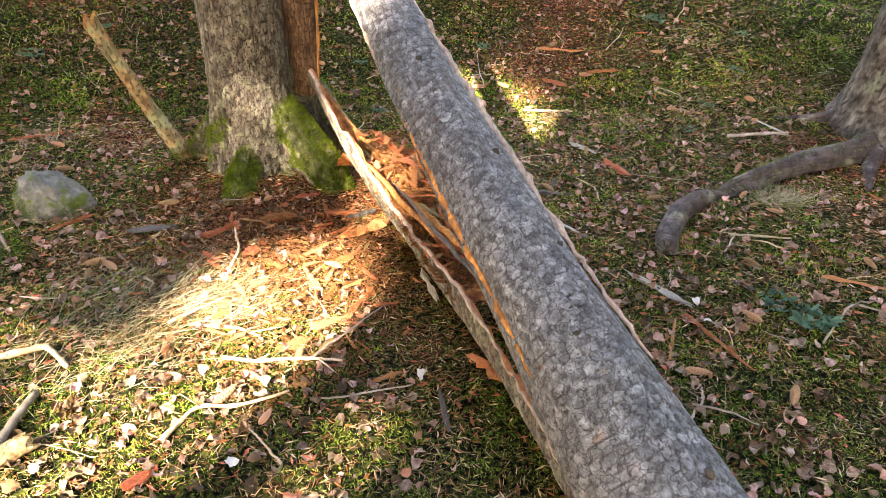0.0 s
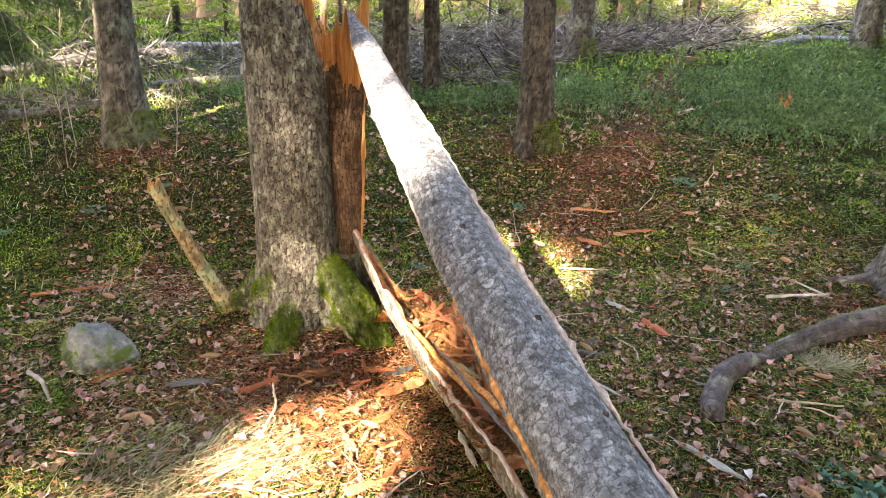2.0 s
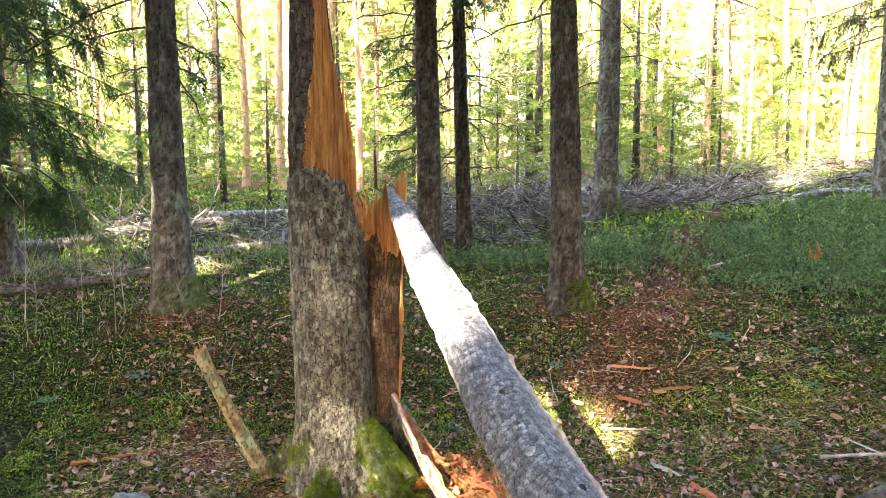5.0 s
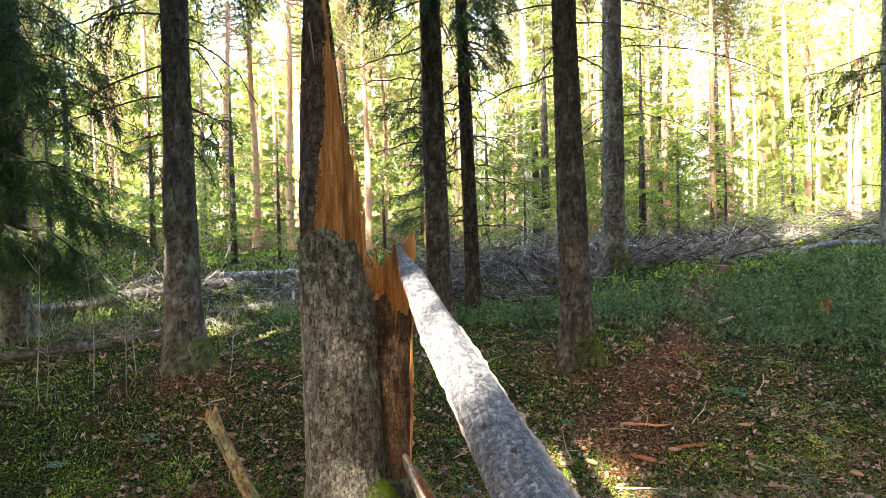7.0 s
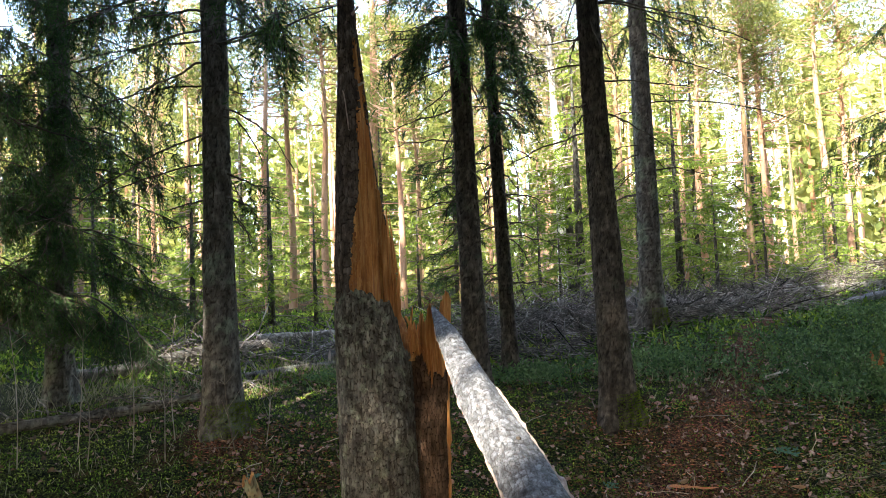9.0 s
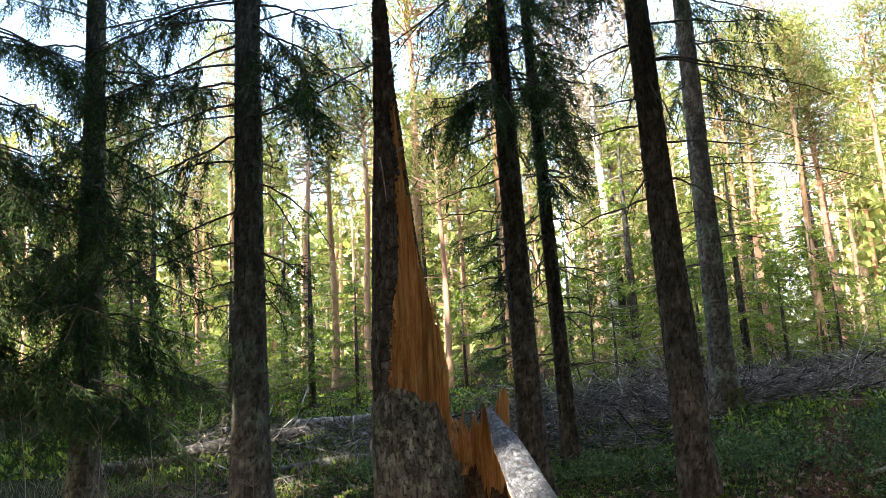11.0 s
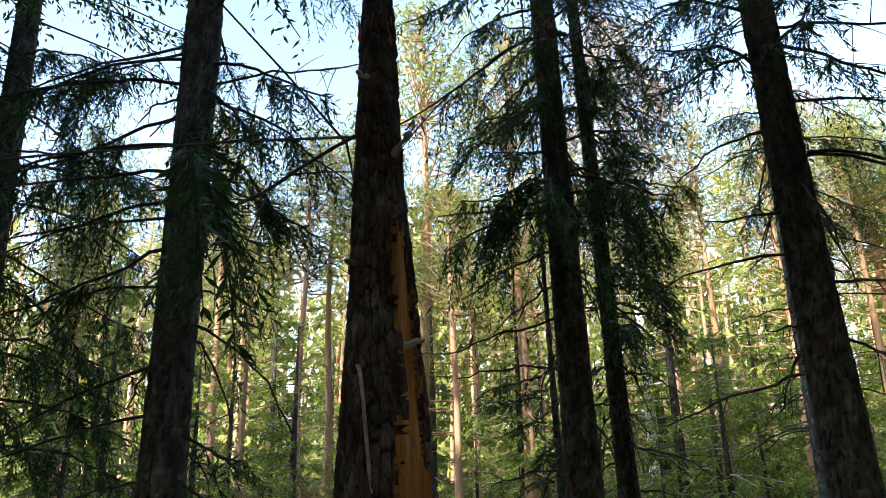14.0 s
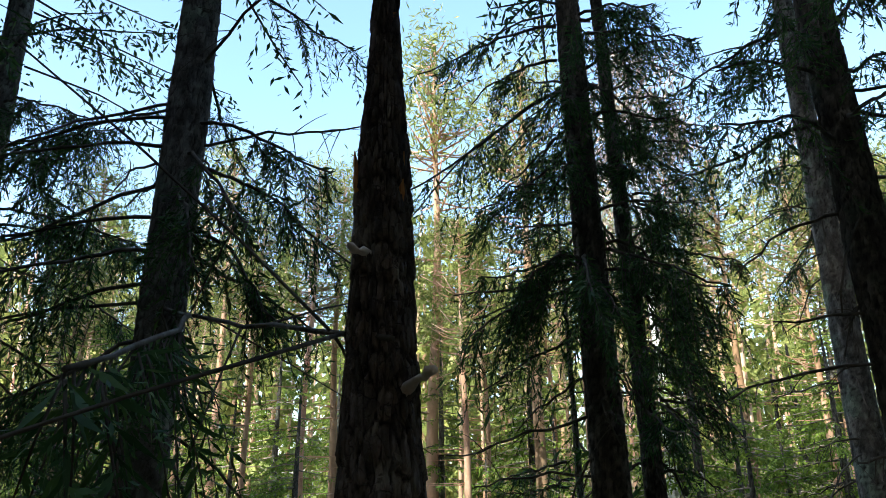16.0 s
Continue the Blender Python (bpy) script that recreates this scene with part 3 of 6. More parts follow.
    n, k = 150, 70
    zz = np.linspace(0.42, 1.79, n)
    half = np.interp(zz, [0.42, 0.55, 0.8, 1.1, 1.4, 1.79], [0.05, 0.065, 0.085, 0.098, 0.112, 0.122])
    cxs = np.interp(zz, [0.42, 0.8, 1.1, 1.5, 1.79], [-0.235, -0.240, -0.245, -0.230, -0.222])
    u = np.linspace(-1, 1, k)
    topz = 1.66 + 0.13 * np.clip(u, -0.3, 1) + 0.05 * value_noise(u * 5, u * 0, 41) + 0.03 * value_noise(u * 19, u * 0, 42)
    for name, mat, sgn in (("slab_bark", BARK, -1), ("slab_wood", WOOD, 1)):
        U, Z = np.meshgrid(u, zz)
        tone, crack, relief = flakes((U + 1) * 0.1, Z - 0.4, 0.4, 0.022, 0.036, 43)
        bow = 0.045 * (1 - U ** 2)
        grain = 0.008 * value_noise(U * 16, Z * 1.5, 44) + 0.004 * value_noise(U * 40, Z * 3, 45)
        bark_gone = np.clip((Z - 1.34 - 0.14 * value_noise(U * 3 + 4, Z * 1.5, 46) - 0.09 * value_noise(U * 11 + 40, Z * 2, 55) + 0.16 * U) / 0.03, 0, 1)
        X = cxs[:, None] + half[:, None] * U + 0.01 * value_noise(Z * 3, U * 0 + sgn, 47)
        Yv = 3.925 - bow + (-0.02 + 0.012 * bark_gone - 0.010 * (relief - 0.5) * (1 - bark_gone) + grain * bark_gone if sgn < 0 else 0.035 + grain)
        Zv = Z - np.clip((Z - 1.3) / 0.49, 0, 1) * (1.79 - topz)[None, :]
        v = np.stack([X, Yv, Zv], -1).reshape(-1, 3)
        faces = grid_faces(n, k, False)
        if sgn < 0:
            bare = bark_gone.ravel()[faces].mean(1) > 0.5
            part("slab_bark", pick(v, faces, ~bare, "slab_bark", BARK_SLAB, {"tone": tone, "crack": crack}), slab)
            part("slab_front", pick(v, faces, bare, "slab_front", WOOD, {"tone": 0.5 + 0.5 * value_noise(U * 9, Z, 48)}), slab, "torn orange wood face")
            front = v.reshape(n, k, 3)
        else:
            part("slab_back", pick(v, faces, np.ones(len(faces), bool), "slab_back", WOOD, {"tone": 0.5 + 0.5 * value_noise(U * 9, Z, 49)}), slab, "inner wood of the slab")
            back = v.reshape(n, k, 3)
    g = Geo()
    for line in (np.stack([front[:, 0], back[:, 0]], 1), np.stack([front[:, -1], back[:, -1]], 1), np.stack([front[-1], back[-1]], 1)):
        g.add(line.reshape(-1, 3), grid_faces(len(line), 2, False))
    part("slab_edge", g.mesh("slab_edge", WOOD, True, {"tone": rng.uniform(0.1, 0.8, g.n)}), slab, "bright orange split edge")
    g = Geo()
    t = np.linspace(0, 1, 40)
    zl = 0.5 + 1.0 * t
    add_tube(g, np.stack([np.interp(zl, [0.5, 0.8, 1.2, 1.5], [-0.165, -0.15, -0.145, -0.13]), 3.90 + 0 * t, zl], 1), (0.004 + 0.008 * np.sin(t * 3.1)) * (0.8 + 0.5 * value_noise(t * 21, t * 0, 50)), 6)
    part("edge_strip", g.mesh("edge_strip", WOOD, False, {"tone": np.repeat(0.35 + 0.45 * value_noise(t * 15, t * 0, 56), 6)}), slab, "long orange strip of split wood")

    # dead branch stubs and peeling fibre on the strip
    for z, ln, sx in ((3.36, 0.09, 0.5), (2.95, 0.06, 0.9), (3.12, 0.05, -0.9), (3.55, 0.05, -0.8), (2.6, 0.05, -0.7)):
        g = Geo()
        t = np.linspace(0, 1, 9)
        r = np.interp(z, [2.5, 3.6], [0.085, 0.036])
        way = unit(np.array([sx, -0.8, 0.15]))
        c = np.array([-0.62, 3.92, z]) + way * (r * 0.8 + ln * t)[:, None] + rng.normal(size=(9, 3)) * 0.0015
        add_tube(g, c, 0.0065 * (1.3 - 0.6 * t) * (1 + 0.2 * rng.normal(size=9)), 7)
        part("branch_stub", g.mesh("branch_stub", TWIG), tree, "dead grey branch stub")
    g = Geo()
    t = np.linspace(0, 1, 12)
    add_tube(g, np.stack([-0.66 + 0.04 * t, 3.845 - 0.015 * np.sin(t * 3), 2.92 - 0.24 * t + 0.03 * np.sin(t * 6)], 1), 0.004, 5)
    part("bark_fibre", g.mesh("bark_fibre", WOOD_PALE), tree, "pale hanging bark fibre")

    for pts, radii, seed, moss in (
            ([(-0.54, 3.84, 0.30), (-0.555, 3.74, 0.17), (-0.58, 3.64, 0.07), (-0.61, 3.50, 0.0), (-0.64, 3.38, -0.06)], [0.04, 0.066, 0.07, 0.06, 0.035], 51, 22000),
            ([(-0.40, 3.86, 0.44), (-0.32, 3.77, 0.29), (-0.22, 3.68, 0.15), (-0.12, 3.58, 0.05), (-0.03, 3.48, -0.05)], [0.05, 0.082, 0.098, 0.085, 0.05], 52, 30000),
            ([(-0.68, 3.98, 0.30), (-0.80, 4.03, 0.14), (-0.92, 4.08, -0.05)], [0.07, 0.08, 0.05], 53, 4000),
            ([(-0.40, 4.05, 0.45), (-0.20, 4.10, 0.35), (-0.08, 4.08, 0.12), (0.0, 4.05, -0.05)], [0.08, 0.09, 0.08, 0.05], 54, 4400)):
        root(pts, radii, tree, seed, BARK, moss, "root buttress under thick green moss")


broken_spruce()


# ---- the fallen log, split lengthwise ----
def fallen_log():
    log = empty("fallen_log")
    tagged(log, "fallen grey spruce log leaning on the broken trunk", "log")
    n, k = 600, 190
    ctrl = np.array([(0.80, 0.72, 0.10), (0.70, 1.12, 0.28), (0.46, 1.75, 0.60), (0.25, 2.35, 0.90), (0.02, 3.05, 1.28), (-0.205, 3.83, 1.695)])
    t = np.linspace(0, 1, n)
    s = np.linspace(0, 1, len(ctrl))
    p = np.stack([np.interp(t, s, ctrl[:, a]) for a in range(3)], 1)
    for _ in range(60):
        p[1:-1] = (p[:-2] + 2 * p[1:-1] + p[2:]) / 4
    rad = np.interp(t, [0, 0.2, 0.4, 0.6, 0.8, 0.93, 1], [0.19, 0.176, 0.138, 0.12, 0.094, 0.056, 0.012])
    v, off, tone, crack = barked(p, rad, k, (0.030, 0.027), 0.0045, 61, lump=0.07)
    a, b = frames_along(p)
    # the underside is split away towards the tip
    low = -rad * np.interp(t, [0, 0.25, 0.42, 0.6, 1], [1.3, 1.2, 0.35, 0.05, 0.0])
    across = off[..., 0] * a[:, None, 0] + off[..., 1] * b[:, None, 0]
    low_v = low[:, None] + 0.01 * value_noise(across * 60, t[:, None] * 30, 62)
    lift = unit(np.cross(np.gradient(p, axis=0), np.cross([0, 0, 1.0], np.gradient(p, axis=0))))
    height = np.einsum("nki,ni->nk", v - p[:, None], lift)
    cut = height < low_v
    v = v + np.where(cut, low_v - height, 0)[..., None] * lift[:, None]
    faces = grid_faces(n, k)
    wood = cut.ravel()[faces].mean(1) > 0.5
    flat = v.reshape(-1, 3)
    part("log_bark", pick(flat, faces, ~wood, "log_bark", BARK_LOG, {"tone": tone, "crack": crack}), log, "grey scaly bark with pale lichen")
    part("split_underside", pick(flat, faces, wood, "split_underside", WOOD, {"tone": 0.5 + 0.5 * value_noise(across * 40, t[:, None] * 5, 63)}), log, "orange split wood")
    # torn strips along both edges
    right = unit(np.cross(np.gradient(p, axis=0), [0, 0, 1.0]))

    def strip(t0, t1, sgn, out, drop, width, mat, label, name):
        i0, i1 = int(t0 * (n - 1)), int(t1 * (n - 1))
        q = p[i0:i1:4]
        w = rad[i0:i1:4]
        c = q + right[i0:i1:4] * (w * out * sgn)[:, None] + lift[i0:i1:4] * (w * drop)[:, None]
        g = Geo()
        m = np.linspace(0, 1, len(c))
        rough = value_noise(m * 34 + sgn * 9, m * 0 + width * 900, 64)
        add_tube(g, c + rng.normal(size=c.shape) * 0.003, width * (0.3 + np.sin(m * np.pi) ** 0.5) * (0.75 + 0.55 * rough), 6)
        part(name, g.mesh(name, mat, False, {"tone": np.repeat(0.5 + 0.5 * value_noise(m * 22, m * 0 + 3, 65), 6)}), log, label)

    strip(0.30, 0.82, 1, 0.80, 0.64, 0.013, WOOD_PALE, "pale pink torn strip of wood", "torn_strip")
    strip(0.32, 0.62, -1, 0.97, 0.03, 0.010, WOOD, "orange torn edge", "torn_edge")
    strip(0.60, 0.97, -1, 0.96, 0.02, 0.008, WOOD_PALE, "pale torn edge", "torn_edge")
    for at, th, r in ((0.50, 0.3, 0.016), (0.33, -0.4, 0.02), (0.22, 0.2, 0.018), (0.62, -0.25, 0.014), (0.16, 0.5, 0.022), (0.72, 0.1, 0.012), (0.40, 0.45, 0.015)):
        i = int(at * (n - 1))
        d = unit(right[i] * np.sin(th) + lift[i] * np.cos(th))
        c = p[i] + d * rad[i] * 1.0
        g = Geo()
        m = np.linspace(-0.4, 1, 5)
        add_tube(g, c + d * (m * r * 0.5)[:, None], r * np.array([1.1, 0.9, 0.55, 0.35, 0.1]) * rng.uniform(0.6, 0.95), 9)
        part("knot", g.mesh("knot", LIMB), log, "red-brown branch knot")

    # lower half: a trough of bark and wood along the ground
    half = empty("lower_half")
    half.parent = log
    tagged(half, "split lower half of the log, hollow side up")
    edge = np.array([(0.60, 0.78, 0.20), (0.51, 1.36, 0.22), (0.445, 1.79, 0.23), (0.33, 2.28, 0.23), (0.16, 2.86, 0.25), (0.0, 3.2, 0.38), (-0.20, 3.56, 0.66)])
    m, w = 260, 80
    tt, ss = np.linspace(0, 1, m), np.linspace(0, 1, len(edge))
    e = np.stack([np.interp(tt, ss, edge[:, a]) for a in range(3)], 1)
    for _ in range(40):
        e[1:-1] = (e[:-2] + 2 * e[1:-1] + e[2:]) / 4
    e[:, 2] += 0.02 * value_noise(tt * 18, tt * 0, 71) + 0.016 * value_noise(tt * 70, tt * 0, 72)
    d2 = unit(np.gradient(e[:, :2], axis=0))
    rt = np.stack([d2[:, 1], -d2[:, 0]], 1)
    wide = np.interp(tt, [0, 0.35, 0.7, 1], [0.40, 0.36, 0.34, 0.07])
    base = np.interp(tt, [0, 0.5, 0.72, 0.86, 1], [-0.03, -0.02, 0.05, 0.22, 0.56])
    ang = np.linspace(np.pi, 2 * np.pi, w)
    for name, mat, thick in (("trough_bark", BARK, 0.0), ("trough_wood", ROT, 0.016)):
        cxs = (np.cos(ang)[None] + 1) / 2
        hgt = (1 + np.sin(ang))[None]
        X = cxs * wide[:, None]
        rise = np.where(cxs < 0.5, 1.0, 0.12)
        Zv = base[:, None] + (e[:, 2] - base)[:, None] * hgt * rise
        U, S = np.meshgrid(ang * 0.18, tt * 3.2)
        tone, crack, relief = flakes(U - U.min(), S, 0.9, 0.024, 0.036, 73)
        inward = np.stack([-np.cos(ang), -np.sin(ang)], -1)[None]
        amount = thick - 0.010 * (relief - 0.5) * (thick == 0) + (0.010 * value_noise(U * 60, S * 5, 74) if thick else 0)
        X = X + inward[..., 0] * amount
        Zv = Zv + inward[..., 1] * amount
        v = np.concatenate([e[:, None, :2] + rt[:, None] * X[..., None], Zv[..., None]], -1)
        g = Geo()
        g.add(v.reshape(-1, 3), grid_faces(m, w, False))
        part(name, g.mesh(name, mat, True, {"tone": tone.ravel(), "crack": crack.ravel()}), half, "brown scaly bark" if not thick else "crumbling red-brown inner wood")
        if not thick:
            outer = v
        else:
            inner = v
    for side, mat in ((0, WOOD_LONG), (-1, WOOD)):
        g = Geo()
        line = np.stack([outer[:, side], inner[:, side]], 1)
        line[:, :, 2] += 0.004
        g.add(line.reshape(-1, 3), grid_faces(m, 2, False))
        part("trough_edge", g.mesh("trough_edge", mat), half, "pale torn rim of wood")
    g = Geo()
    add_tube(g, e[8::3] + rng.normal(size=e[8::3].shape) * 0.002 + np.array([0, 0, 0.004]), 0.0065 + 0.004 * value_noise(tt[8::3] * 25, tt[8::3] * 0, 75), 6)
    part("torn_rim", g.mesh("torn_rim", WOOD_PALE), half, "pinkish torn rim along the bark")
    # loose strips that lean along the split
    for pts, r, mat, label in (
            (((0.40, 2.22, 0.44), (0.47, 1.95, 0.42), (0.52, 1.70, 0.40)), 0.013, WOOD_PALE, "pale upright splinter beside the log"),
            (((0.42, 2.20, 0.40), (0.50, 1.90, 0.38)), 0.012, WOOD_GREY, "grey splinter in the split"),
            (((0.16, 2.78, 0.40), (0.30, 2.35, 0.38), (0.42, 2.0, 0.36)), 0.007, CHAR, "dark torn fibre along the split"),
            (((0.02, 3.2, 0.36), (0.20, 2.75, 0.32), (0.30, 2.5, 0.30)), 0.010, WOOD, "orange strip in the hollow"),
            (((0.22, 2.95, 0.26), (0.34, 2.55, 0.30), (0.44, 2.25, 0.32)), 0.011, WOOD, "orange strip in the hollow")):
        q = np.array(pts)
        mm = np.linspace(0, 1, 14)
        c = np.stack([np.interp(mm, np.linspace(0, 1, len(q)), q[:, a]) for a in range(3)], 1)
        g = Geo()
        add_tube(g, c + rng.normal(size=c.shape) * 0.003, r * (0.25 + np.sin(mm * np.pi) ** 0.7), 5)
        part("loose_strip", g.mesh("loose_strip", mat, False, {"tone": rng.uniform(0, 1, g.n)}), half, label)


fallen_log()


# ---- standing trees ----
def bough(gw, gn, o, az, length, rise, droop, hang, twig=0.30, dense=1.0, start=0.22, near=True, thick=0.010, shoot=0.16, wide=0.024):
    """One spruce bough: a bent limb, side twigs that hang, and needled shoots along them."""
    t = np.linspace(0, 1, 14 if near else 4)
    d = np.array([math.cos(az), math.sin(az), 0.0])
    sidev = np.array([-d[1], d[0], 0.0])
    wob = rng.uniform(-0.2, 0.2)
    p = np.array(o) + d * (length * t)[:, None] + sidev * (wob * length * t ** 2)[:, None]
    p[:, 2] += rise * t - droop * t ** rng.uniform(1.1, 2.2) + 0.22 * droop * t ** 4
    if near:
        p[1:] += np.cumsum(rng.normal(size=(13, 3)) * 0.009, 0)
    add_tube(gw, p, thick * (1 - 0.75 * t) + 0.002, 5 if near else 3)
    m = max(4, int(length * (1 - start) / (0.024 if near else 0.05) * dense))
    ts = np.linspace(start, 1.0, m)
    if near:
        ts = np.sort(rng.uniform(start, 1.0, m))
        ts = np.append(ts[np.sin(ts * length * 11 + wob * 60) + rng.normal(size=m) * 0.5 > -0.7], 1.0)
    P, D, L = [], [], []
    for a, q in enumerate(ts):
        c = np.array([np.interp(q, t, p[:, x]) for x in range(3)])
        s = 1 if a % 2 else -1
        ln = twig * (0.45 + 0.75 * (1 - q)) * (rng.uniform(0.3, 1.7) if near else rng.uniform(0.6, 1.25))
        dirn = unit(sidev * s * (1 - 0.6 * hang) * rng.uniform(0.4, 1.2) + d * rng.uniform(0.3, 0.8) * (1 - 0.5 * hang) + np.array([0, 0, -hang * rng.uniform(0.6, 1.4)]))
        cnt = max(4, int(ln / (0.0165 if near else 0.034)))
        u = np.linspace(0.05, 1, cnt)
        curve = c + dirn * (ln * u)[:, None]
        curve[:, 2] -= (0.18 + 0.3 * hang * (1 if near else 0)) * ln * u ** 2
        perp = unit(np.cross(dirn, rng.normal(size=3)))
        sg = np.where(np.arange(cnt) % 2, 1, -1)[:, None]
        if near:
            add_tube(gw, curve[[0, cnt // 2, cnt - 1]], [0.003, 0.002, 0.0012], 3)
        P.append(curve)
        D.append(perp * sg * 0.75 + dirn * 0.8 + rng.normal(size=(cnt, 3)) * 0.35 - np.array([0, 0, 0.2]))
        L.append((0.085 if near else shoot) * (1.15 - 0.6 * u) * rng.uniform(0.5, 1.35, cnt))
    P, D, L = np.concatenate(P), unit(np.concatenate(D)), np.concatenate(L)
    if not near:
        shoots(gn, P, D, L, wide * rng.uniform(0.7, 1.3, len(P)), False)
        return
    # each shoot: a narrow core and a fringe of needles
    shoots(gn, P, D, L, rng.uniform(0.004, 0.0075, len(P)), False)
    k = 3
    at = np.tile(np.linspace(0.0, 0.9, k), len(P))
    P2, D2, L2 = np.repeat(P, k, 0), np.repeat(D, k, 0), np.repeat(L, k)
    side = unit(np.cross(D2, rng.normal(size=D2.shape)))
    shoots(gn, P2 + D2 * (L2 * at)[:, None], D2 * 0.9 + side * 0.8, rng.uniform(0.016, 0.032, len(P2)), rng.uniform(0.0022, 0.0036, len(P2)), False)


def dead_branch(g, o, az, length, rise, droop, r=0.0085, forks=7):
    t = np.linspace(0, 1, 10)
    d = np.array([math.cos(az), math.sin(az), 0.0])
    p = np.array(o) + d * (length * t)[:, None]
    p[:, 2] += rise * t - droop * t ** 2
    p += np.cumsum(rng.normal(size=p.shape) * 0.012, 0)
    add_tube(g, p, r * (1 - 0.75 * t) + 0.002, 5)
    for _ in range(forks):
        q = rng.uniform(0.2, 0.95)
        c = np.array([np.interp(q, t, p[:, x]) for x in range(3)])
        dv = unit(d * 0.5 + rng.normal(size=3) * 0.7 + np.array([0, 0, -0.3]))
        u = np.linspace(0, 1, 4)[:, None]
        add_tube(g, c + dv * u * length * rng.uniform(0.12, 0.35) + np.array([0, 0, -0.05]) * u ** 2, [0.004, 0.003, 0.0025, 0.0015], 3)


def trunk_path(x, y, height, lean):
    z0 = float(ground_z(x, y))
    z = z0 + np.concatenate([np.linspace(-0.15, 8.0, 330), np.linspace(8.2, height, 26)])
    n = len(z)
    h = np.maximum(0, z - z0)
    return np.stack([x + lean[0] * h + lean[2] * np.maximum(0, h - 3.2) ** 1.6, np.full(n, y) + lean[1] * h, z], 1)


def spruce(name, x, y, height, r0, boughs, dead, seed, label, lean=(0, 0, 0), flare=0.11, moss=True, needle=None, taper=0.75, bark=None, k=50, cell=(0.035, 0.05), girth=None, crown=True):
    tree = empty(name)
    tagged(tree, label, "tree", "spruces of the stand")
    p = trunk_path(x, y, height, lean)
    h = p[:, 2] - p[0, 2]
    rad = r0 * (1 - taper * h / height)
    if girth:
        rad = np.interp(h - 0.15, *zip(*girth))

    def foot(t, z):
        q = np.exp(-np.maximum(z - p[0, 2] - 0.15, 0) / 0.2)
        return r0 * q * (0.35 + flare * 4 * np.maximum(0, np.cos(t * 3 + seed)) ** 2)

    v, off, tone, crack = barked(p, rad, k, cell, 0.014, seed, foot, lump=0.05)
    g = Geo()
    g.add(v.reshape(-1, 3), grid_faces(len(p), k))
    part("trunk", g.mesh("trunk", bark or BARK_FAR, True, {"tone": tone.ravel(), "crack": crack.ravel()}), tree)
    if moss:
        low = (h > 0.1) & (h < 0.42)
        nrm = unit((v - p[:, None])[low].reshape(-1, 3))
        vv = v[low].reshape(-1, 3)
        face = (nrm @ np.array([0.75, -0.6, 0.1])) > 0.35
        moss_fuzz("moss", vv[face], nrm[face], 6000, tree, "green moss on the foot of the trunk", (0.010, 0.024))
    at = lambda z: np.array([np.interp(z, p[:, 2], p[:, c]) for c in range(3)])
    for b in boughs:
        z, az, ln, rise, droop, hang, *more = b
        o = at(z)
        gw, gn = Geo(), Geo()
        bough(gw, gn, o + np.array([math.cos(radians(az)), math.sin(radians(az)), 0]) * 0.1, radians(az), ln, rise, droop, hang, *more, near=z < 6.3, shoot=0.10, wide=0.011)
        limb = part("bough", gw.mesh("bough", LIMB), tree)
        part("needles", gn.mesh("needles", needle or NEEDLE, False), limb, "dark green drooping needles")
    gn = Geo()
    m, each = (330, 14) if crown else (20, 4)
    zc = p[0, 2] + height * rng.uniform(0.66, 1.0, m)
    rc = (0.3 + 2.0 * (1 - (zc - p[0, 2]) / (height + 0.3)) ** 0.7) * np.sqrt(rng.uniform(0.02, 1, m))
    ac = rng.uniform(0, 6.28, m)
    cc = np.stack([np.interp(zc, p[:, 2], p[:, 0]) + rc * np.cos(ac), y + rc * np.sin(ac), zc - 0.3 * rc], 1)
    cc = np.repeat(cc, each, 0) + rng.normal(size=(m * each, 3)) * np.array([0.07, 0.07, 0.16])
    shoots(gn, cc, rng.normal(size=(m * each, 3)) * 0.5 + np.array([0, 0, -0.7]), rng.uniform(0.10, 0.24, m * each), rng.uniform(0.010, 0.020, m * each), False)
    tagged(part("crown", gn.mesh("crown", needle or NEEDLE, False), tree, "dark needles of the high crown"), kind="stuff")
    for z, az, ln, rise, droop in dead:
        gd = Geo()
        dead_branch(gd, at(z), radians(az), ln, rise, droop)
        part("dead_branch", gd.mesh("dead_branch", LIMB), tree, "bare dead branch")
    return tree


def around(z0, z1, count, length, rise=0.1, droop=0.5, hang=0.7, az=(0, 360), dense=1.0, twig=0.30):
    out = []
    for a in range(count):
        z = z0 + (z1 - z0) * (a + rng.uniform(0, 0.8)) / count
        out.append((z, rng.uniform(*az), length * rng.uniform(0.7, 1.2), rise * rng.uniform(0.5, 1.4), droop * rng.uniform(0.7, 1.3), hang * rng.uniform(0.8, 1.1), twig, dense))
    return out


def stubs(z0, z1, count, length=0.8, az=(0, 360)):
    return [(rng.uniform(z0, z1), rng.uniform(*az), length * rng.uniform(0.4, 1.4), rng.uniform(-0.1, 0.2), rng.uniform(0.1, 0.5)) for _ in range(count)]


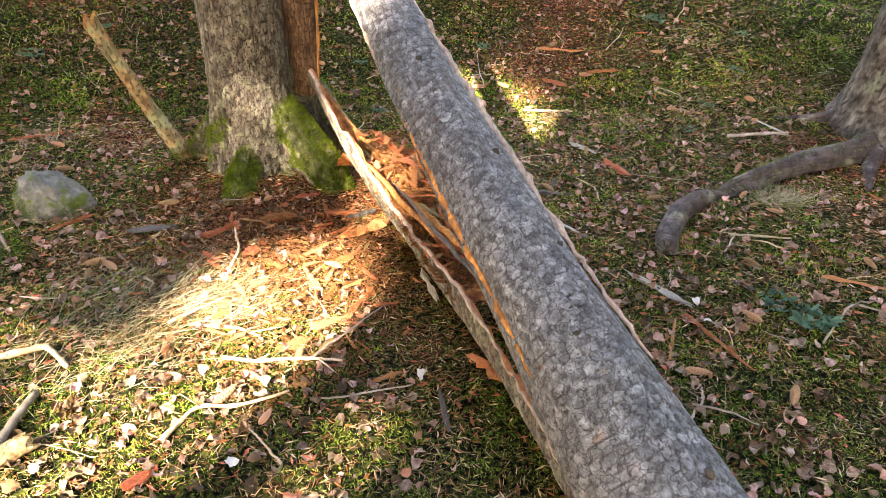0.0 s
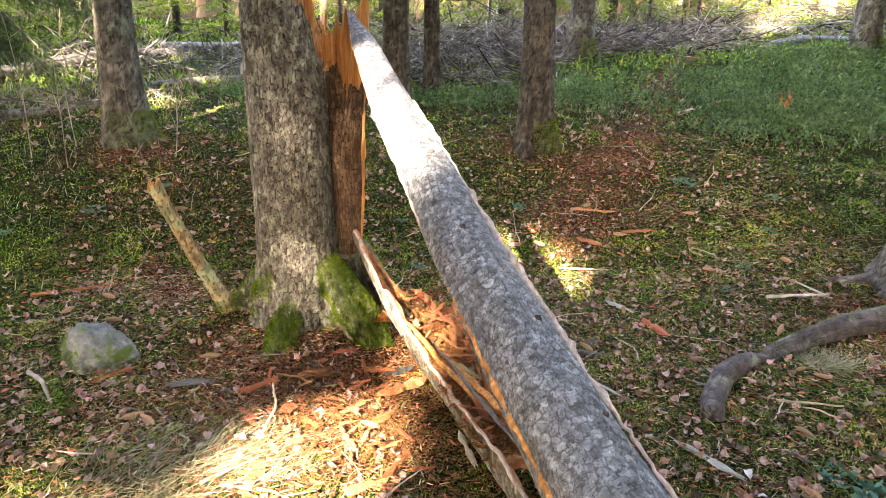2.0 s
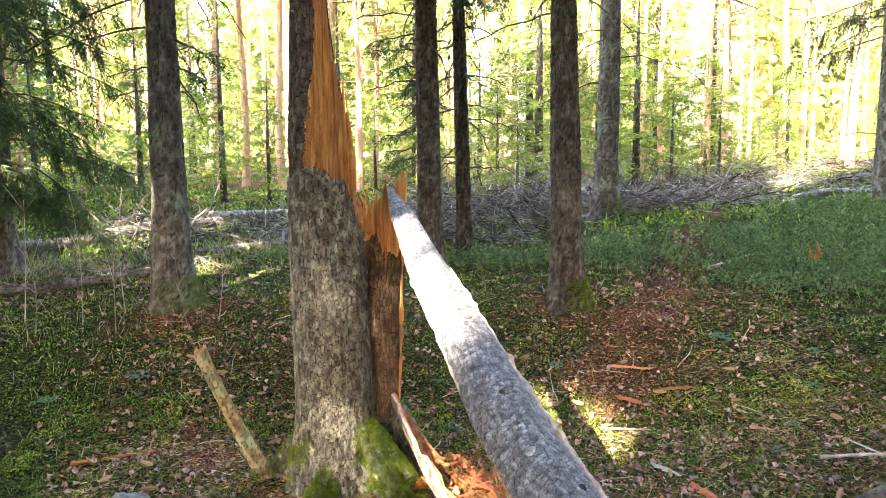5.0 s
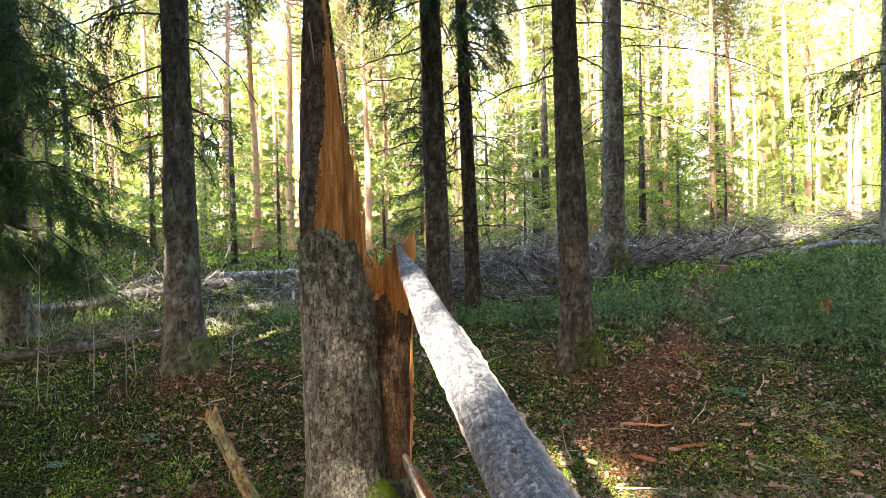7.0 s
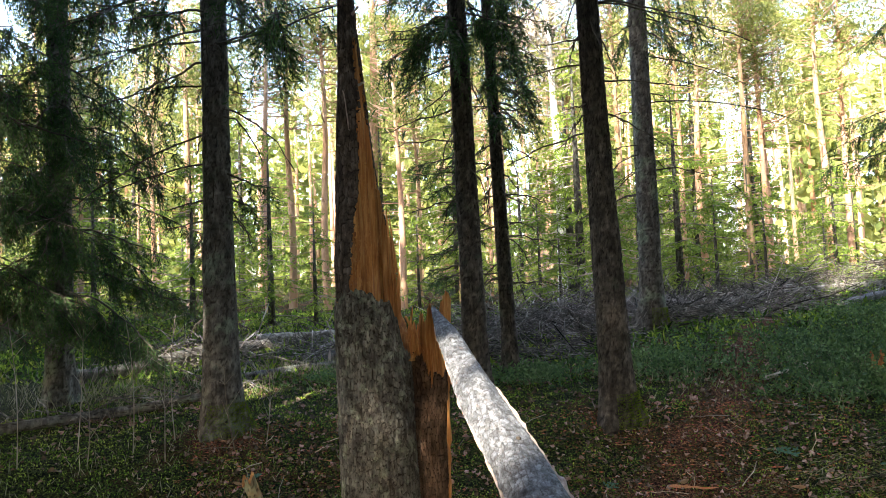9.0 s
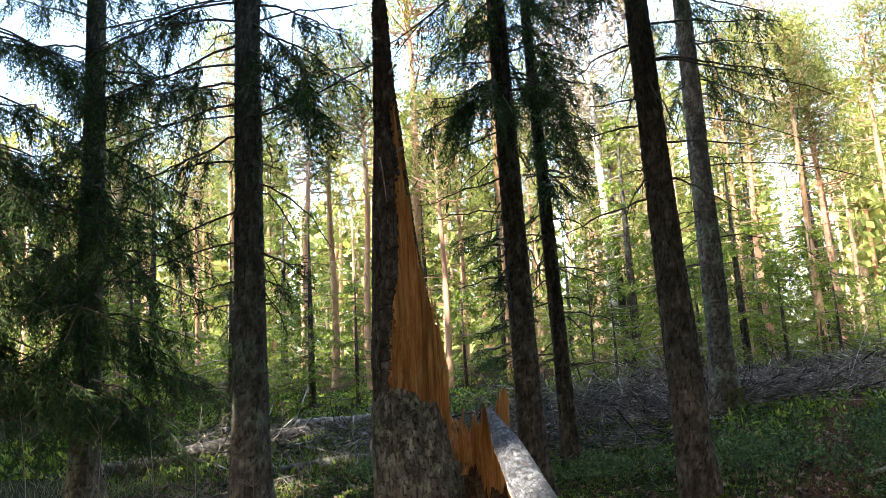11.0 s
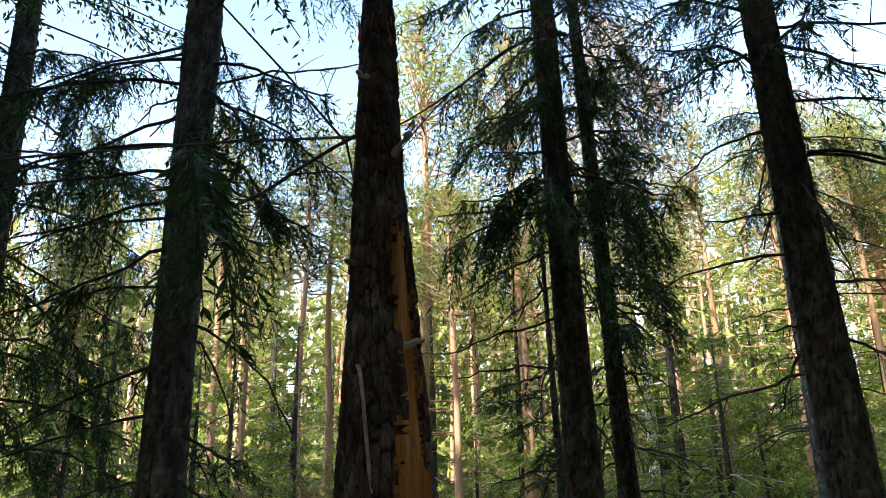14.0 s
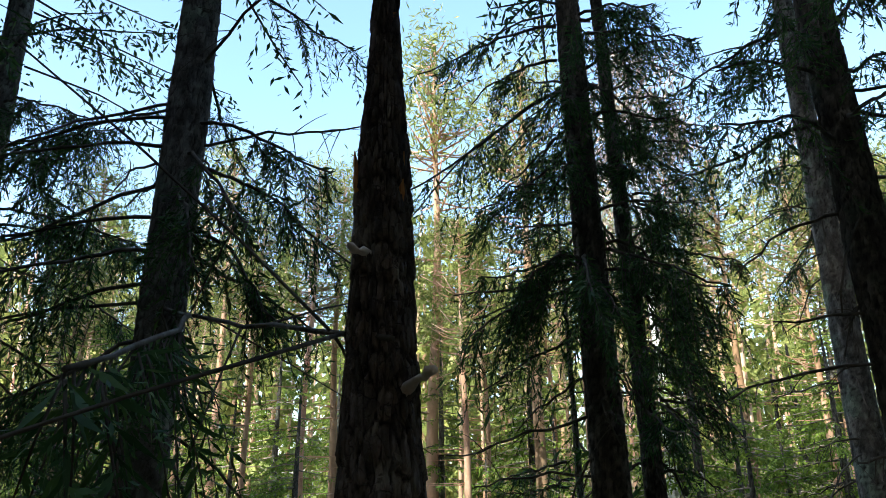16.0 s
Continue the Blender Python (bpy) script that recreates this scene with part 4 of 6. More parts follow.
# big spruce behind the broken one, on the side of the stone
spruce("spruce_tree", -2.19, 6.24, 13, 0.155,
       [(5.15, -20, 1.0, 0.0, 0.8, 0.85, 0.34, 1.17), (4.95, -45, 1.0, 0.0, 0.9, 0.85, 0.34, 1.26), (4.9, -12, 0.95, -0.1, 0.8, 0.85, 0.34, 1.26), (4.7, -60, 0.9, -0.05, 0.7, 0.85, 0.34, 1.26),
        (4.55, -25, 0.85, -0.05, 0.7, 0.85, 0.34, 1.26), (4.4, -5, 0.75, 0.0, 0.55, 0.85, 0.34, 1.17), (2.92, -20, 0.42, 0.02, 0.2, 0.6, 0.22), (2.72, -35, 0.36, 0.02, 0.2, 0.7, 0.2),
        (4.1, -57, 2.6, -0.72, 0.05, 1.0, 0.42, 0.8, 0.55),
        (5.2, 200, 1.3, 0.0, 0.8, 0.85, 0.34, 1.08), (5.0, 225, 1.2, 0.0, 0.8, 0.85, 0.34, 1.08), (4.8, 190, 1.25, 0.0, 0.75, 0.85, 0.34, 1.17), (4.6, 212, 1.1, 0.0, 0.7, 0.85, 0.34, 1.08),
        (4.4, 240, 1.0, 0.0, 0.6, 0.85, 0.34, 1.08), (4.25, 196, 0.95, 0.0, 0.5, 0.85, 0.34, 0.99), (3.95, 205, 0.9, -0.1, 0.45, 0.9, 0.4)] + around(5.7, 9.0, 18, 0.9, 0.0, 0.5, 0.9, dense=0.9),
       [(4.12, -57, 2.85, -0.76, -0.02), (5.02, -4, 1.0, 0.02, -0.02), (5.35, 190, 1.3, -0.25, 0.3), (5.3, 160, 1.2, 0.25, 0.1), (4.15, 186, 1.3, -0.05, 0.15), (3.75, 184, 1.2, 0.0, 0.2), (3.32, 196, 1.5, -0.55, 0.35),
        (3.0, 188, 1.1, -0.1, 0.25), (3.5, -14, 0.75, 0.16, 0.75), (3.42, -40, 0.7, 0.1, 0.6), (2.5, 190, 0.5, 0.05, 0.1), (5.5, -35, 1.3, 0.5, 0.1)] + stubs(1.4, 6.0, 26, 0.3),
       81, "tall spruce with flaking grey bark and drooping boughs", moss=True, k=66,
       girth=((0, 0.165), (0.3, 0.165), (0.85, 0.150), (2.3, 0.118), (5.3, 0.104), (8, 0.075), (13, 0.01)))
# plain trunk at the path
spruce("spruce_tree", 1.285, 6.16, 14, 0.13, around(5.9, 8.5, 10, 1.3, az=(-90, 90)) + around(4.75, 5.9, 12, 0.75, 0.05, 0.35, 0.8, (150, 330), dense=0.9, twig=0.26) + [(4.3, -15, 0.95, 0.05, 0.35, 0.9, 0.28, 0.9, 0.3), (5.0, 10, 1.1, 0.05, 0.35, 0.9, 0.3, 1.0)],
       [(4.6, 6, 1.2, 0.02, 0.05), (4.28, -10, 1.3, -0.02, 0.4), (5.1, 0, 1.2, -0.02, 0.1), (3.98, 180, 0.45, 0.0, -0.02), (3.76, 178, 0.65, -0.05, 0.12), (3.42, 180, 0.3, 0.0, 0.0),
        (3.62, 4, 0.8, 0.0, 0.1), (3.15, 172, 0.75, -0.15, 0.1), (4.45, 170, 0.6, -0.05, 0.2), (3.3, 0, 0.6, 0.05, 0.3)] + stubs(2.2, 6, 14, 0.3),
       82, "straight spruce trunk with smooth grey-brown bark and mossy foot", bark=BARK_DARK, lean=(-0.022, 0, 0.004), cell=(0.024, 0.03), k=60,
       girth=((0, 0.142), (0.3, 0.145), (0.7, 0.138), (2.0, 0.114), (3.2, 0.098), (4.9, 0.084), (8, 0.065), (14, 0.01)))
# two trunks behind the brushwood
spruce("spruce_tree", 0.10, 7.06, 14, 0.12,
       [(5.75, 188, 1.15, -0.45, 0.65, 0.85, 0.34, 0.8, 0.3), (4.35, 200, 0.75, -0.1, 0.3, 0.8, 0.4, 1.2), (4.55, 175, 0.7, 0.0, 0.4, 0.95, 0.45, 1.4), (4.5, 250, 0.8, 0.0, 0.5, 0.95, 0.45, 1.4), (4.6, -50, 0.8, 0, 0.5, 0.95, 0.45, 1.4)]
       + around(4.3, 6.4, 36, 0.60, 0.05, 0.35, 0.85, dense=1.2, twig=0.28) + around(6.2, 9.5, 24, 0.8, 0.0, 0.5, 0.8, dense=0.8),
       [(5.78, 188, 1.2, -0.5, 0.6), (4.12, 182, 0.7, -0.22, 0.05), (3.66, 178, 0.85, -0.22, 0.0), (3.3, 185, 0.7, 0.05, 0.1), (3.9, 175, 0.5, -0.1, 0.2), (2.7, 170, 0.5, 0.05, 0.1)] + stubs(2.2, 4.6, 16, 0.35),
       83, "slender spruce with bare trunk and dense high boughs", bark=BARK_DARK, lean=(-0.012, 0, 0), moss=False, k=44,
       girth=((0, 0.125), (0.4, 0.120), (1.2, 0.115), (2.2, 0.106), (3.8, 0.092), (7, 0.07), (14, 0.01)))
spruce("spruce_tree", 0.495, 7.8, 12, 0.075,
       around(3.7, 6.2, 32, 0.55, 0.05, 0.35, 0.85, (-110, 70), dense=1.2, twig=0.26) + around(5.5, 8.5, 18, 0.7, 0.0, 0.5, 0.8),
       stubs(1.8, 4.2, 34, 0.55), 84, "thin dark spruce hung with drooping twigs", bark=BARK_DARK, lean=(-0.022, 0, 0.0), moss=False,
       girth=((0, 0.085), (1.0, 0.076), (2.3, 0.066), (4.0, 0.056), (12, 0.01)))
spruce("spruce_tree", 0.08, 8.7, 4.1, 0.045,
       around(1.9, 3.6, 18, 0.42, 0.02, 0.15, 0.35, (110, 290), dense=1.0, twig=0.2), [], 90, "young dark spruce standing behind the slender trunk", lean=(-0.015, 0, 0), moss=False, k=20, crown=False)
spruce("spruce_tree", 2.54, 9.44, 14, 0.15, around(5.2, 7.6, 16, 1.1, 0.0, 0.5, 1.0) + around(7, 10, 10, 1.5),
       [(4.15, 178, 0.7, 0.1, 0.2), (4.2, -5, 2.2, 0.15, 0.6), (4.9, 10, 1.6, 0, 0.4), (3.3, 0, 1.3, 0.1, 0.4)] + stubs(2.2, 7, 20, 0.7),
       85, "grey spruce trunk at the edge of the brushwood", lean=(0.006, 0, 0), k=44,
       girth=((0, 0.165), (0.5, 0.155), (1.0, 0.143), (5.0, 0.108), (8, 0.085), (14, 0.01)))
# dark, low-boughed spruces on the side of the stone
spruce("spruce_tree", -4.25, 7.3, 12.5, 0.135,
       around(1.75, 4.1, 36, 1.2, 0.05, 0.6, 0.9, (-110, 30), 1.3) + around(4.0, 7.5, 24, 1.45, 0.1, 0.7, 0.85, (-130, 60)), stubs(1.2, 4.5, 20, 0.65),
       86, "dark spruce with low drooping boughs", lean=(0.004, 0, -0.01), moss=False)
spruce("spruce_tree", -4.95, 6.1, 11, 0.12,
       around(1.9, 4.3, 28, 1.45, 0.05, 0.7, 0.9, (-60, 60), 1.2) + around(4.1, 7.2, 20, 1.6, 0.1, 0.8, 0.85, (-60, 60)), stubs(1.2, 4.5, 14, 0.65),
       87, "young spruce with dense boughs near the ground", moss=False)
# spruce whose root crosses the moss
near = spruce("spruce_tree", 3.40, 4.02, 13, 0.225, around(4.3, 5.4, 5, 1.0, 0.1, 0.6, 0.95, (120, 200)) + around(5.4, 8, 10, 1.6, 0.1, 0.8, 0.9, (60, 240)),
              stubs(3.4, 5, 6, 0.9, (120, 200)), 88, "thick spruce with roots running over the moss", flare=0.10, bark=BARK_FAR, k=84, cell=(0.026, 0.04))
root([(3.30, 3.86, 0.10), (3.0, 3.71, 0.06), (2.6, 3.61, 0.055), (2.3, 3.47, 0.05), (2.05, 3.35, 0.03), (1.85, 3.25, -0.01)], [0.09, 0.07, 0.06, 0.054, 0.045, 0.025], near, 91, ROOT_BARK, 1500, "surface root with dark bark")
root([(3.3, 4.12, 0.14), (2.98, 4.22, 0.06), (2.65, 4.36, 0.02)], [0.07, 0.05, 0.03], near, 92, ROOT_BARK)
root([(3.25, 3.80, 0.08), (3.02, 3.55, 0.02), (2.86, 3.33, -0.01)], [0.06, 0.04, 0.015], near, 93, ROOT_BARK)
root([(2.0, 3.32, 0.0), (1.78, 3.2, 0.05), (1.60, 3.05, 0.06), (1.45, 2.84, 0.045), (1.41, 2.74, 0.03)], [0.02, 0.045, 0.052, 0.054, 0.05], near, 94, ROOT_BARK, 0, "thick end of the surface root")
spruce("spruce_tree", 6.63, 9.7, 12, 0.18, around(3.6, 5.2, 12, 1.3, 0.1, 0.65, 0.85) + around(5.2, 7.6, 12, 1.5), stubs(1.5, 4.4, 14, 0.65), 89, "spruce with a mossy foot beside the brushwood", moss=True)


# ---- the sunlit forest beyond ----
def pine(seed, height, r0, bark, needle, label, name="pine_tree", crown_from=0.5, clumps=66, clump=13, size=0.36):
    tree = empty(name)
    tagged(tree, label, "tree", "far pines in the sun")
    n = 26
    u = np.linspace(0, 1, n)
    bend = rng.normal(size=2) * 0.25
    p = np.stack([bend[0] * u ** 2 + 0.06 * np.sin(u * 9 + seed), bend[1] * u ** 2, -0.3 + u * height], 1)
    g = Geo()
    add_tube(g, p, r0 * (1 - 0.82 * u) * (1 + 0.35 * np.exp(-u * 60)), 10)
    part("trunk", g.mesh("trunk", bark), tree)
    gw, gn = Geo(), Geo()
    for _ in range(clumps):
        q = crown_from + (1 - crown_from) * rng.uniform(0, 1) ** 0.8
        c = np.array([np.interp(q, u, p[:, a]) for a in range(3)])
        az = rng.uniform(0, 2 * np.pi)
        reach = (0.5 + 2.2 * np.sin(np.clip((1.02 - q) / (1 - crown_from), 0, 1) * 2.2)) * rng.uniform(0.35, 1.0) * height / 22
        e = c + np.array([math.cos(az) * reach, math.sin(az) * reach, reach * rng.uniform(0.0, 0.5)])
        add_tube(gw, np.array([c, (c + e) / 2 + np.array([0, 0, -0.08 * reach]), e]), [0.04 * r0 / 0.2, 0.025, 0.012], 3)
        for _ in range(3):
            o = e + rng.normal(size=3) * np.array([0.35, 0.35, 0.2])
            d = rng.normal(size=(clump, 3)) + np.array([0, 0, 0.5])
            shoots(gn, o + rng.normal(size=(clump, 3)) * 0.16, d, size * rng.uniform(0.6, 1.2, clump), size * 0.085, crossed=False)
    for _ in range(10):
        q = rng.uniform(0.2, crown_from)
        c = np.array([np.interp(q, u, p[:, a]) for a in range(3)])
        az = rng.uniform(0, 2 * np.pi)
        ln = rng.uniform(0.4, 1.6)
        add_tube(gw, np.array([c, c + np.array([math.cos(az), math.sin(az), 0.0]) * ln]), [0.02, 0.006], 4)
    tagged(part("branchwork", gw.mesh("branchwork", bark), tree), kind="stuff")
    tagged(part("crown", gn.mesh("crown", needle, False), tree, "sunlit needles in loose tufts"), kind="stuff")
    return tree


def young_spruce(seed, height, needle, label, name="young_spruce"):
    tree = empty(name)
    tagged(tree, label, "tree", "young spruces in the sun")
    g = Geo()
    add_tube(g, np.array([(0, 0, -0.2), (0.02, 0, height * 0.5), (0, 0, height)]), [0.02 * height, 0.012 * height, 0.01], 7)
    part("trunk", g.mesh("trunk", BARK_FAR), tree)
    gw, gn = Geo(), Geo()
    for a in range(int(15 * height ** 0.7)):
        z = height * (0.06 + 0.92 * rng.uniform(0, 1))
        ln = (height - z) * 0.36 + 0.15
        bough(gw, gn, (0, 0, z), rng.uniform(0, 6.28), ln, 0.1 * ln, 0.35 * ln, 0.3, 0.36, 0.4, 0.15, False, 0.02)
    tagged(part("branchwork", gw.mesh("branchwork", TWIG), tree), kind="stuff")
    tagged(part("crown", gn.mesh("crown", needle, False), tree), kind="stuff")
    return tree


def plant(tree, x, y, turn, size=1.0, first=False):
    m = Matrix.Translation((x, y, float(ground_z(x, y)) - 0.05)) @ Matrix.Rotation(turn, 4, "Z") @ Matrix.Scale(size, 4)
    if first:
        tree.matrix_basis = m
        return tree
    c = copy_thing(tree, Matrix.Identity(4))
    c.matrix_basis = m
    return c


PINES = [pine(s, h, r, PINE_BARK, PINE, "tall pine with orange bark and sunlit needles", "pine_tree", 0.5, 60, 15, 0.34) for s, h, r in ((1, 22, 0.19), (2, 24, 0.17), (3, 20, 0.15), (4, 25, 0.20))]
NEAR_PINES = [pine(s, h, r, PINE_BARK, PINE, "pine with orange bark and tufts of sunlit needles", "pine_tree", f, 74, 18, 0.22) for s, h, r, f in ((6, 11.5, 0.14, 0.52), (7, 10.5, 0.11, 0.45), (8, 12.5, 0.15, 0.55))]
BIRCH = pine(5, 13, 0.15, BIRCH_BARK, TWIG, "white birch trunk without leaves", "birch_tree", 0.45, 90, 16, 0.3)
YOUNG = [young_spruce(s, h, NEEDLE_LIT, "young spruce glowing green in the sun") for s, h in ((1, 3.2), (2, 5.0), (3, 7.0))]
used = set()


def put(kind, x, y, size=1.0):
    plant(kind, x, y, rng.uniform(0, 6.28), size, kind.name not in used)
    used.add(kind.name)


def crown_line(y):
    """Height of the wood's edge, rising with distance so the tops fit the camera's view."""
    return 0.43 * (y - 2.5) + 2.6


put(BIRCH, 2.7, 18.05, 0.95)
put(BIRCH, 9.8, 24.6)
for a, (x, y, size) in enumerate(((4.3, 18, 0.9), (5.85, 18, 0.95), (6.5, 18.5, 0.8), (7.2, 17.2, 0.85), (8.0, 18, 0.95), (8.3, 18.6, 0.8), (9.55, 18, 0.9), (10.3, 18.4, 0.95), (11.4, 18, 0.9),
                                  (-3.4, 18.05, 0.92), (-1.0, 18.9, 0.8), (-1.35, 17.2, 0.72), (0.15, 19.6, 1.2), (0.55, 20.2, 0.8), (-5.2, 18.9, 0.85), (-4.7, 19.7, 0.9), (-6.2, 18, 0.85), (-7.6, 19.7, 0.9),
                                  (-2.35, 20.5, 1.28), (-6.9, 12.6, 0.8), (-8.6, 15.5, 0.85), (1.5, 21.5, 0.85), (3.4, 21, 0.8))):
    put(NEAR_PINES[a % 3], x, y, size * crown_line(y) / 10.3)
for a in range(46):
    y = rng.uniform(21, 46)
    put(PINES[a % 4], rng.uniform(-0.74, 0.80) * y, y, min(1.2, crown_line(y) / 22) * rng.uniform(0.7, 0.95))
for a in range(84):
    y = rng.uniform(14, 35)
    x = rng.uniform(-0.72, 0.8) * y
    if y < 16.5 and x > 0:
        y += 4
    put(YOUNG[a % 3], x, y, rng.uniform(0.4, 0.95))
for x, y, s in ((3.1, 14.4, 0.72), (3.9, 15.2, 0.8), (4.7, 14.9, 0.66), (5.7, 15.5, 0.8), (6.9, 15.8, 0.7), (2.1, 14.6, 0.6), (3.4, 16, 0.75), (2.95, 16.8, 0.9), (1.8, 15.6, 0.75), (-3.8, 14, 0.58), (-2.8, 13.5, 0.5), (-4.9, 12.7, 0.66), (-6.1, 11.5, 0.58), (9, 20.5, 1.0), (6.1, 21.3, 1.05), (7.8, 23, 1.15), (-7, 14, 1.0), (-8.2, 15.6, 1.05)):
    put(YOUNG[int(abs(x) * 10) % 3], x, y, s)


def far_woods():
    gw, gn = Geo(), Geo()
    for _ in range(280):
        y = rng.uniform(44, 78)
        x = rng.uniform(-0.8, 0.85) * y
        z = float(ground_z(x, y))
        h = rng.uniform(14, 20)
        add_tube(gw, np.array([(x, y, z - 1), (x + rng.normal() * 0.3, y, z + h)]), [0.22, 0.05], 5)
        n = 130
        q = rng.uniform(0.03, 1, n)
        rr = 2.3 * (1.08 - q) ** 0.6 * rng.uniform(0.2, 1, n)
        az = rng.uniform(0, 6.28, n)
        c = np.stack([x + rr * np.cos(az), y + rr * np.sin(az), z + h * q], 1)
        shoots(gn, c, rng.normal(size=(n, 3)), rng.uniform(0.7, 1.6, n), rng.uniform(0.15, 0.35, n), crossed=False)
    ob = tagged(empty("far_woods"), "distant pine wood in bright sun", "woods", kind="stuff")
    part("far_trunks", gw.mesh("far_trunks", PINE_BARK), ob)
    part("far_crowns", gn.mesh("far_crowns", PINE, False), ob)


far_woods()


# ---- brushwood belt and lying trunks ----
def brushwood():
    g = Geo()
    for _ in range(9000):
        s = rng.uniform(0, 1)
        if rng.uniform() < 0.86:
            fx, fy = np.interp(s, [0, 0.15, 0.35, 0.6, 0.8, 1], [-0.51, 1.13, 2.28, 3.76, 5.73, 12.29]), np.interp(s, [0, 0.15, 0.35, 0.6, 0.8, 1], [8.37, 8.13, 9.28, 10.18, 10.83, 13.13])
            depth = np.interp(s, [0, 1], [3.8, 4.5])
        else:
            fx, fy = np.interp(s, [0, 1], [-4.5, -0.67]), np.interp(s, [0, 1], [8.7, 9.27])
            depth = 2.5
        q = rng.uniform(0, 1)
        x, y = fx + rng.normal() * 0.3, fy + q * depth
        top = (0.33 if fx > -0.7 else 0.1) * (0.35 + 0.65 * math.sin(min(1, q * 1.6) * math.pi / 2))
        top *= 1 + 0.85 * float(value_noise(np.array([x * 0.9]), np.array([y * 0.9]), 101)[0])
        z = float(ground_z(x, y)) + rng.uniform(0, 1) ** 1.4 * top
        ln = rng.uniform(0.3, 1.2)
        az = rng.uniform(0, 6.28)
        d = np.array([math.cos(az), math.sin(az), rng.normal() * (0.18 if rng.uniform() < 0.75 else 0.7)])
        t = np.linspace(-0.5, 0.5, 4)
        p = np.array([x, y, z]) + d * (ln * t)[:, None] + rng.normal(size=3) * 0.12 * (t ** 2 * 4)[:, None] * ln
        p[:, 2] = np.maximum(p[:, 2], ground_z(p[:, 0], p[:, 1]) + 0.01)
        add_tube(g, p, rng.choice([0.0022, 0.004, 0.007, 0.013], p=[0.45, 0.33, 0.16, 0.06]) * np.array([1, 0.9, 0.7, 0.45]), 3)
    tagged(new("brushwood", g.mesh("brushwood", BRUSH)), "tangled heaps of grey felled branches", "brushwood", kind="stuff")


brushwood()


def lying_trunk(a, b, r, mat, label, seed):
    ob = empty("lying_trunk")
    tagged(ob, label, "log")
    n = 60
    t = np.linspace(0, 1, n)[:, None]
    p = np.array([*a, 0.0]) * (1 - t) + np.array([*b, 0.0]) * t
    p[:, 2] = ground_z(p[:, 0], p[:, 1])
    for _ in range(30):
        p[1:-1, 2] = (p[:-2, 2] + 2 * p[1:-1, 2] + p[2:, 2]) / 4
    p[:, 2] += r * 0.85
    v, off, tone, crack = barked(p, np.linspace(r, r * 0.75, n), 32, (0.05, 0.06), 0.012, seed, lump=0.1)
    g = Geo()
    g.add(v.reshape(-1, 3), grid_faces(n, 32))
    part("bark", g.mesh("bark", mat, True, {"tone": tone.ravel(), "crack": crack.ravel()}), ob)
    for end in (0, -1):
        g = Geo()
        c = v[end].mean(0)
        ring = np.concatenate([v[end] * 0.995 + c * 0.005, [c]])
        g.add(ring, np.array([[j, (j + 1) % 32, 32] for j in range(32)]))
        part("cut_end", g.mesh("cut_end", WOOD_PALE, True, {"tone": rng.uniform(0, 1, 33)}), ob, "sawn end of bare wood")
    for _ in range(12):
        g = Geo()
        o = p[rng.integers(2, n - 2)]
        dead_branch(g, o, rng.uniform(0, 6.28), rng.uniform(0.3, 0.9), rng.uniform(0.1, 0.5), 0.2, 0.007, 3)
        part("twig", g.mesh("twig", BRUSH), ob)


for a, b, r, mat, label, s in (((-4.28, 6.08), (-2.64, 7.23), 0.05, BARK_FAR, "grey lichen-covered trunk lying in the grass", 111), ((-4.61, 8.21), (-2.88, 10.34), 0.098, BARK_FAR, "dark trunk lying behind the spruce", 112),
                               ((-1.74, 9.03), (-0.34, 9.52), 0.107, BARK_FAR, "sawn spruce trunk lying among branches", 113), ((-2.97, 7.88), (-1.57, 8.87), 0.055, BARK_FAR, "grey trunk lying in the brushwood", 114),
                               ((4.5, 12.72), (9.42, 14.11), 0.066, LICHEN, "pale trunk lying on the brushwood bank", 115), ((5.89, 11.0), (8.02, 11.98), 0.066, BARK_LOG, "grey trunk lying in the brushwood", 116),
                               ((1.79, 10.83), (3.68, 11.49), 0.074, BARK_LOG, "grey trunk lying in the brushwood", 117), ((-3.29, 11.16), (-1.33, 11.98), 0.082, LICHEN, "pale trunk on the sunlit clearing", 118)):
    lying_trunk(a, b, r, mat, label, s)


# ---- ground cover ----
def scatter(n, x0, x1, y0, y1):
    return rng.uniform(x0, x1, n), rng.uniform(y0, y1, n)


def moss_carpet():
    g = Geo()
    for n, box, hgt, wid in ((215000, (-1.7, 2.4, 0.9, 3.3), (0.007, 0.02), 0.0020), (190000, (-2.6, 3.6, 3.2, 5.0), (0.007, 0.020), 0.0023), (130000, (-4.4, 6, 4.7, 8.2), (0.010, 0.026), 0.0046), (50000, (-7.5, 11, 8, 17), (0.05, 0.13), 0.018)):
        x, y = scatter(n, *box)
        keep = litter_at(x, y) + 0.42 * (0.5 + 0.5 * value_noise(x * 6, y * 6, 121)) < rng.uniform(0.2, 0.6, n)
        x, y = x[keep], y[keep]
        cushion = value_noise(x * 9, y * 9, 122) + 0.6 * value_noise(x * 31, y * 31, 123)
        z = ground_z(x, y) + 0.014 * value_noise(x * 14, y * 14, 11) + 0.007 * value_noise(x * 36, y * 36, 12)
        p = np.stack([x, y, z - 0.003 + 0.006 * np.maximum(cushion, 0)], 1)
        d = rng.normal(size=(len(x), 3)) * 0.9 + np.array([0, 0, 0.55])
        shoots(g, p, d, rng.uniform(*hgt, len(x)) * (1.0 + 0.45 * cushion), wid, crossed=False)
    tagged(new("moss_carpet", g.mesh("moss_carpet", MOSS_LOW, False)), "springy green moss over the ground", "moss", kind="stuff")


moss_carpet()


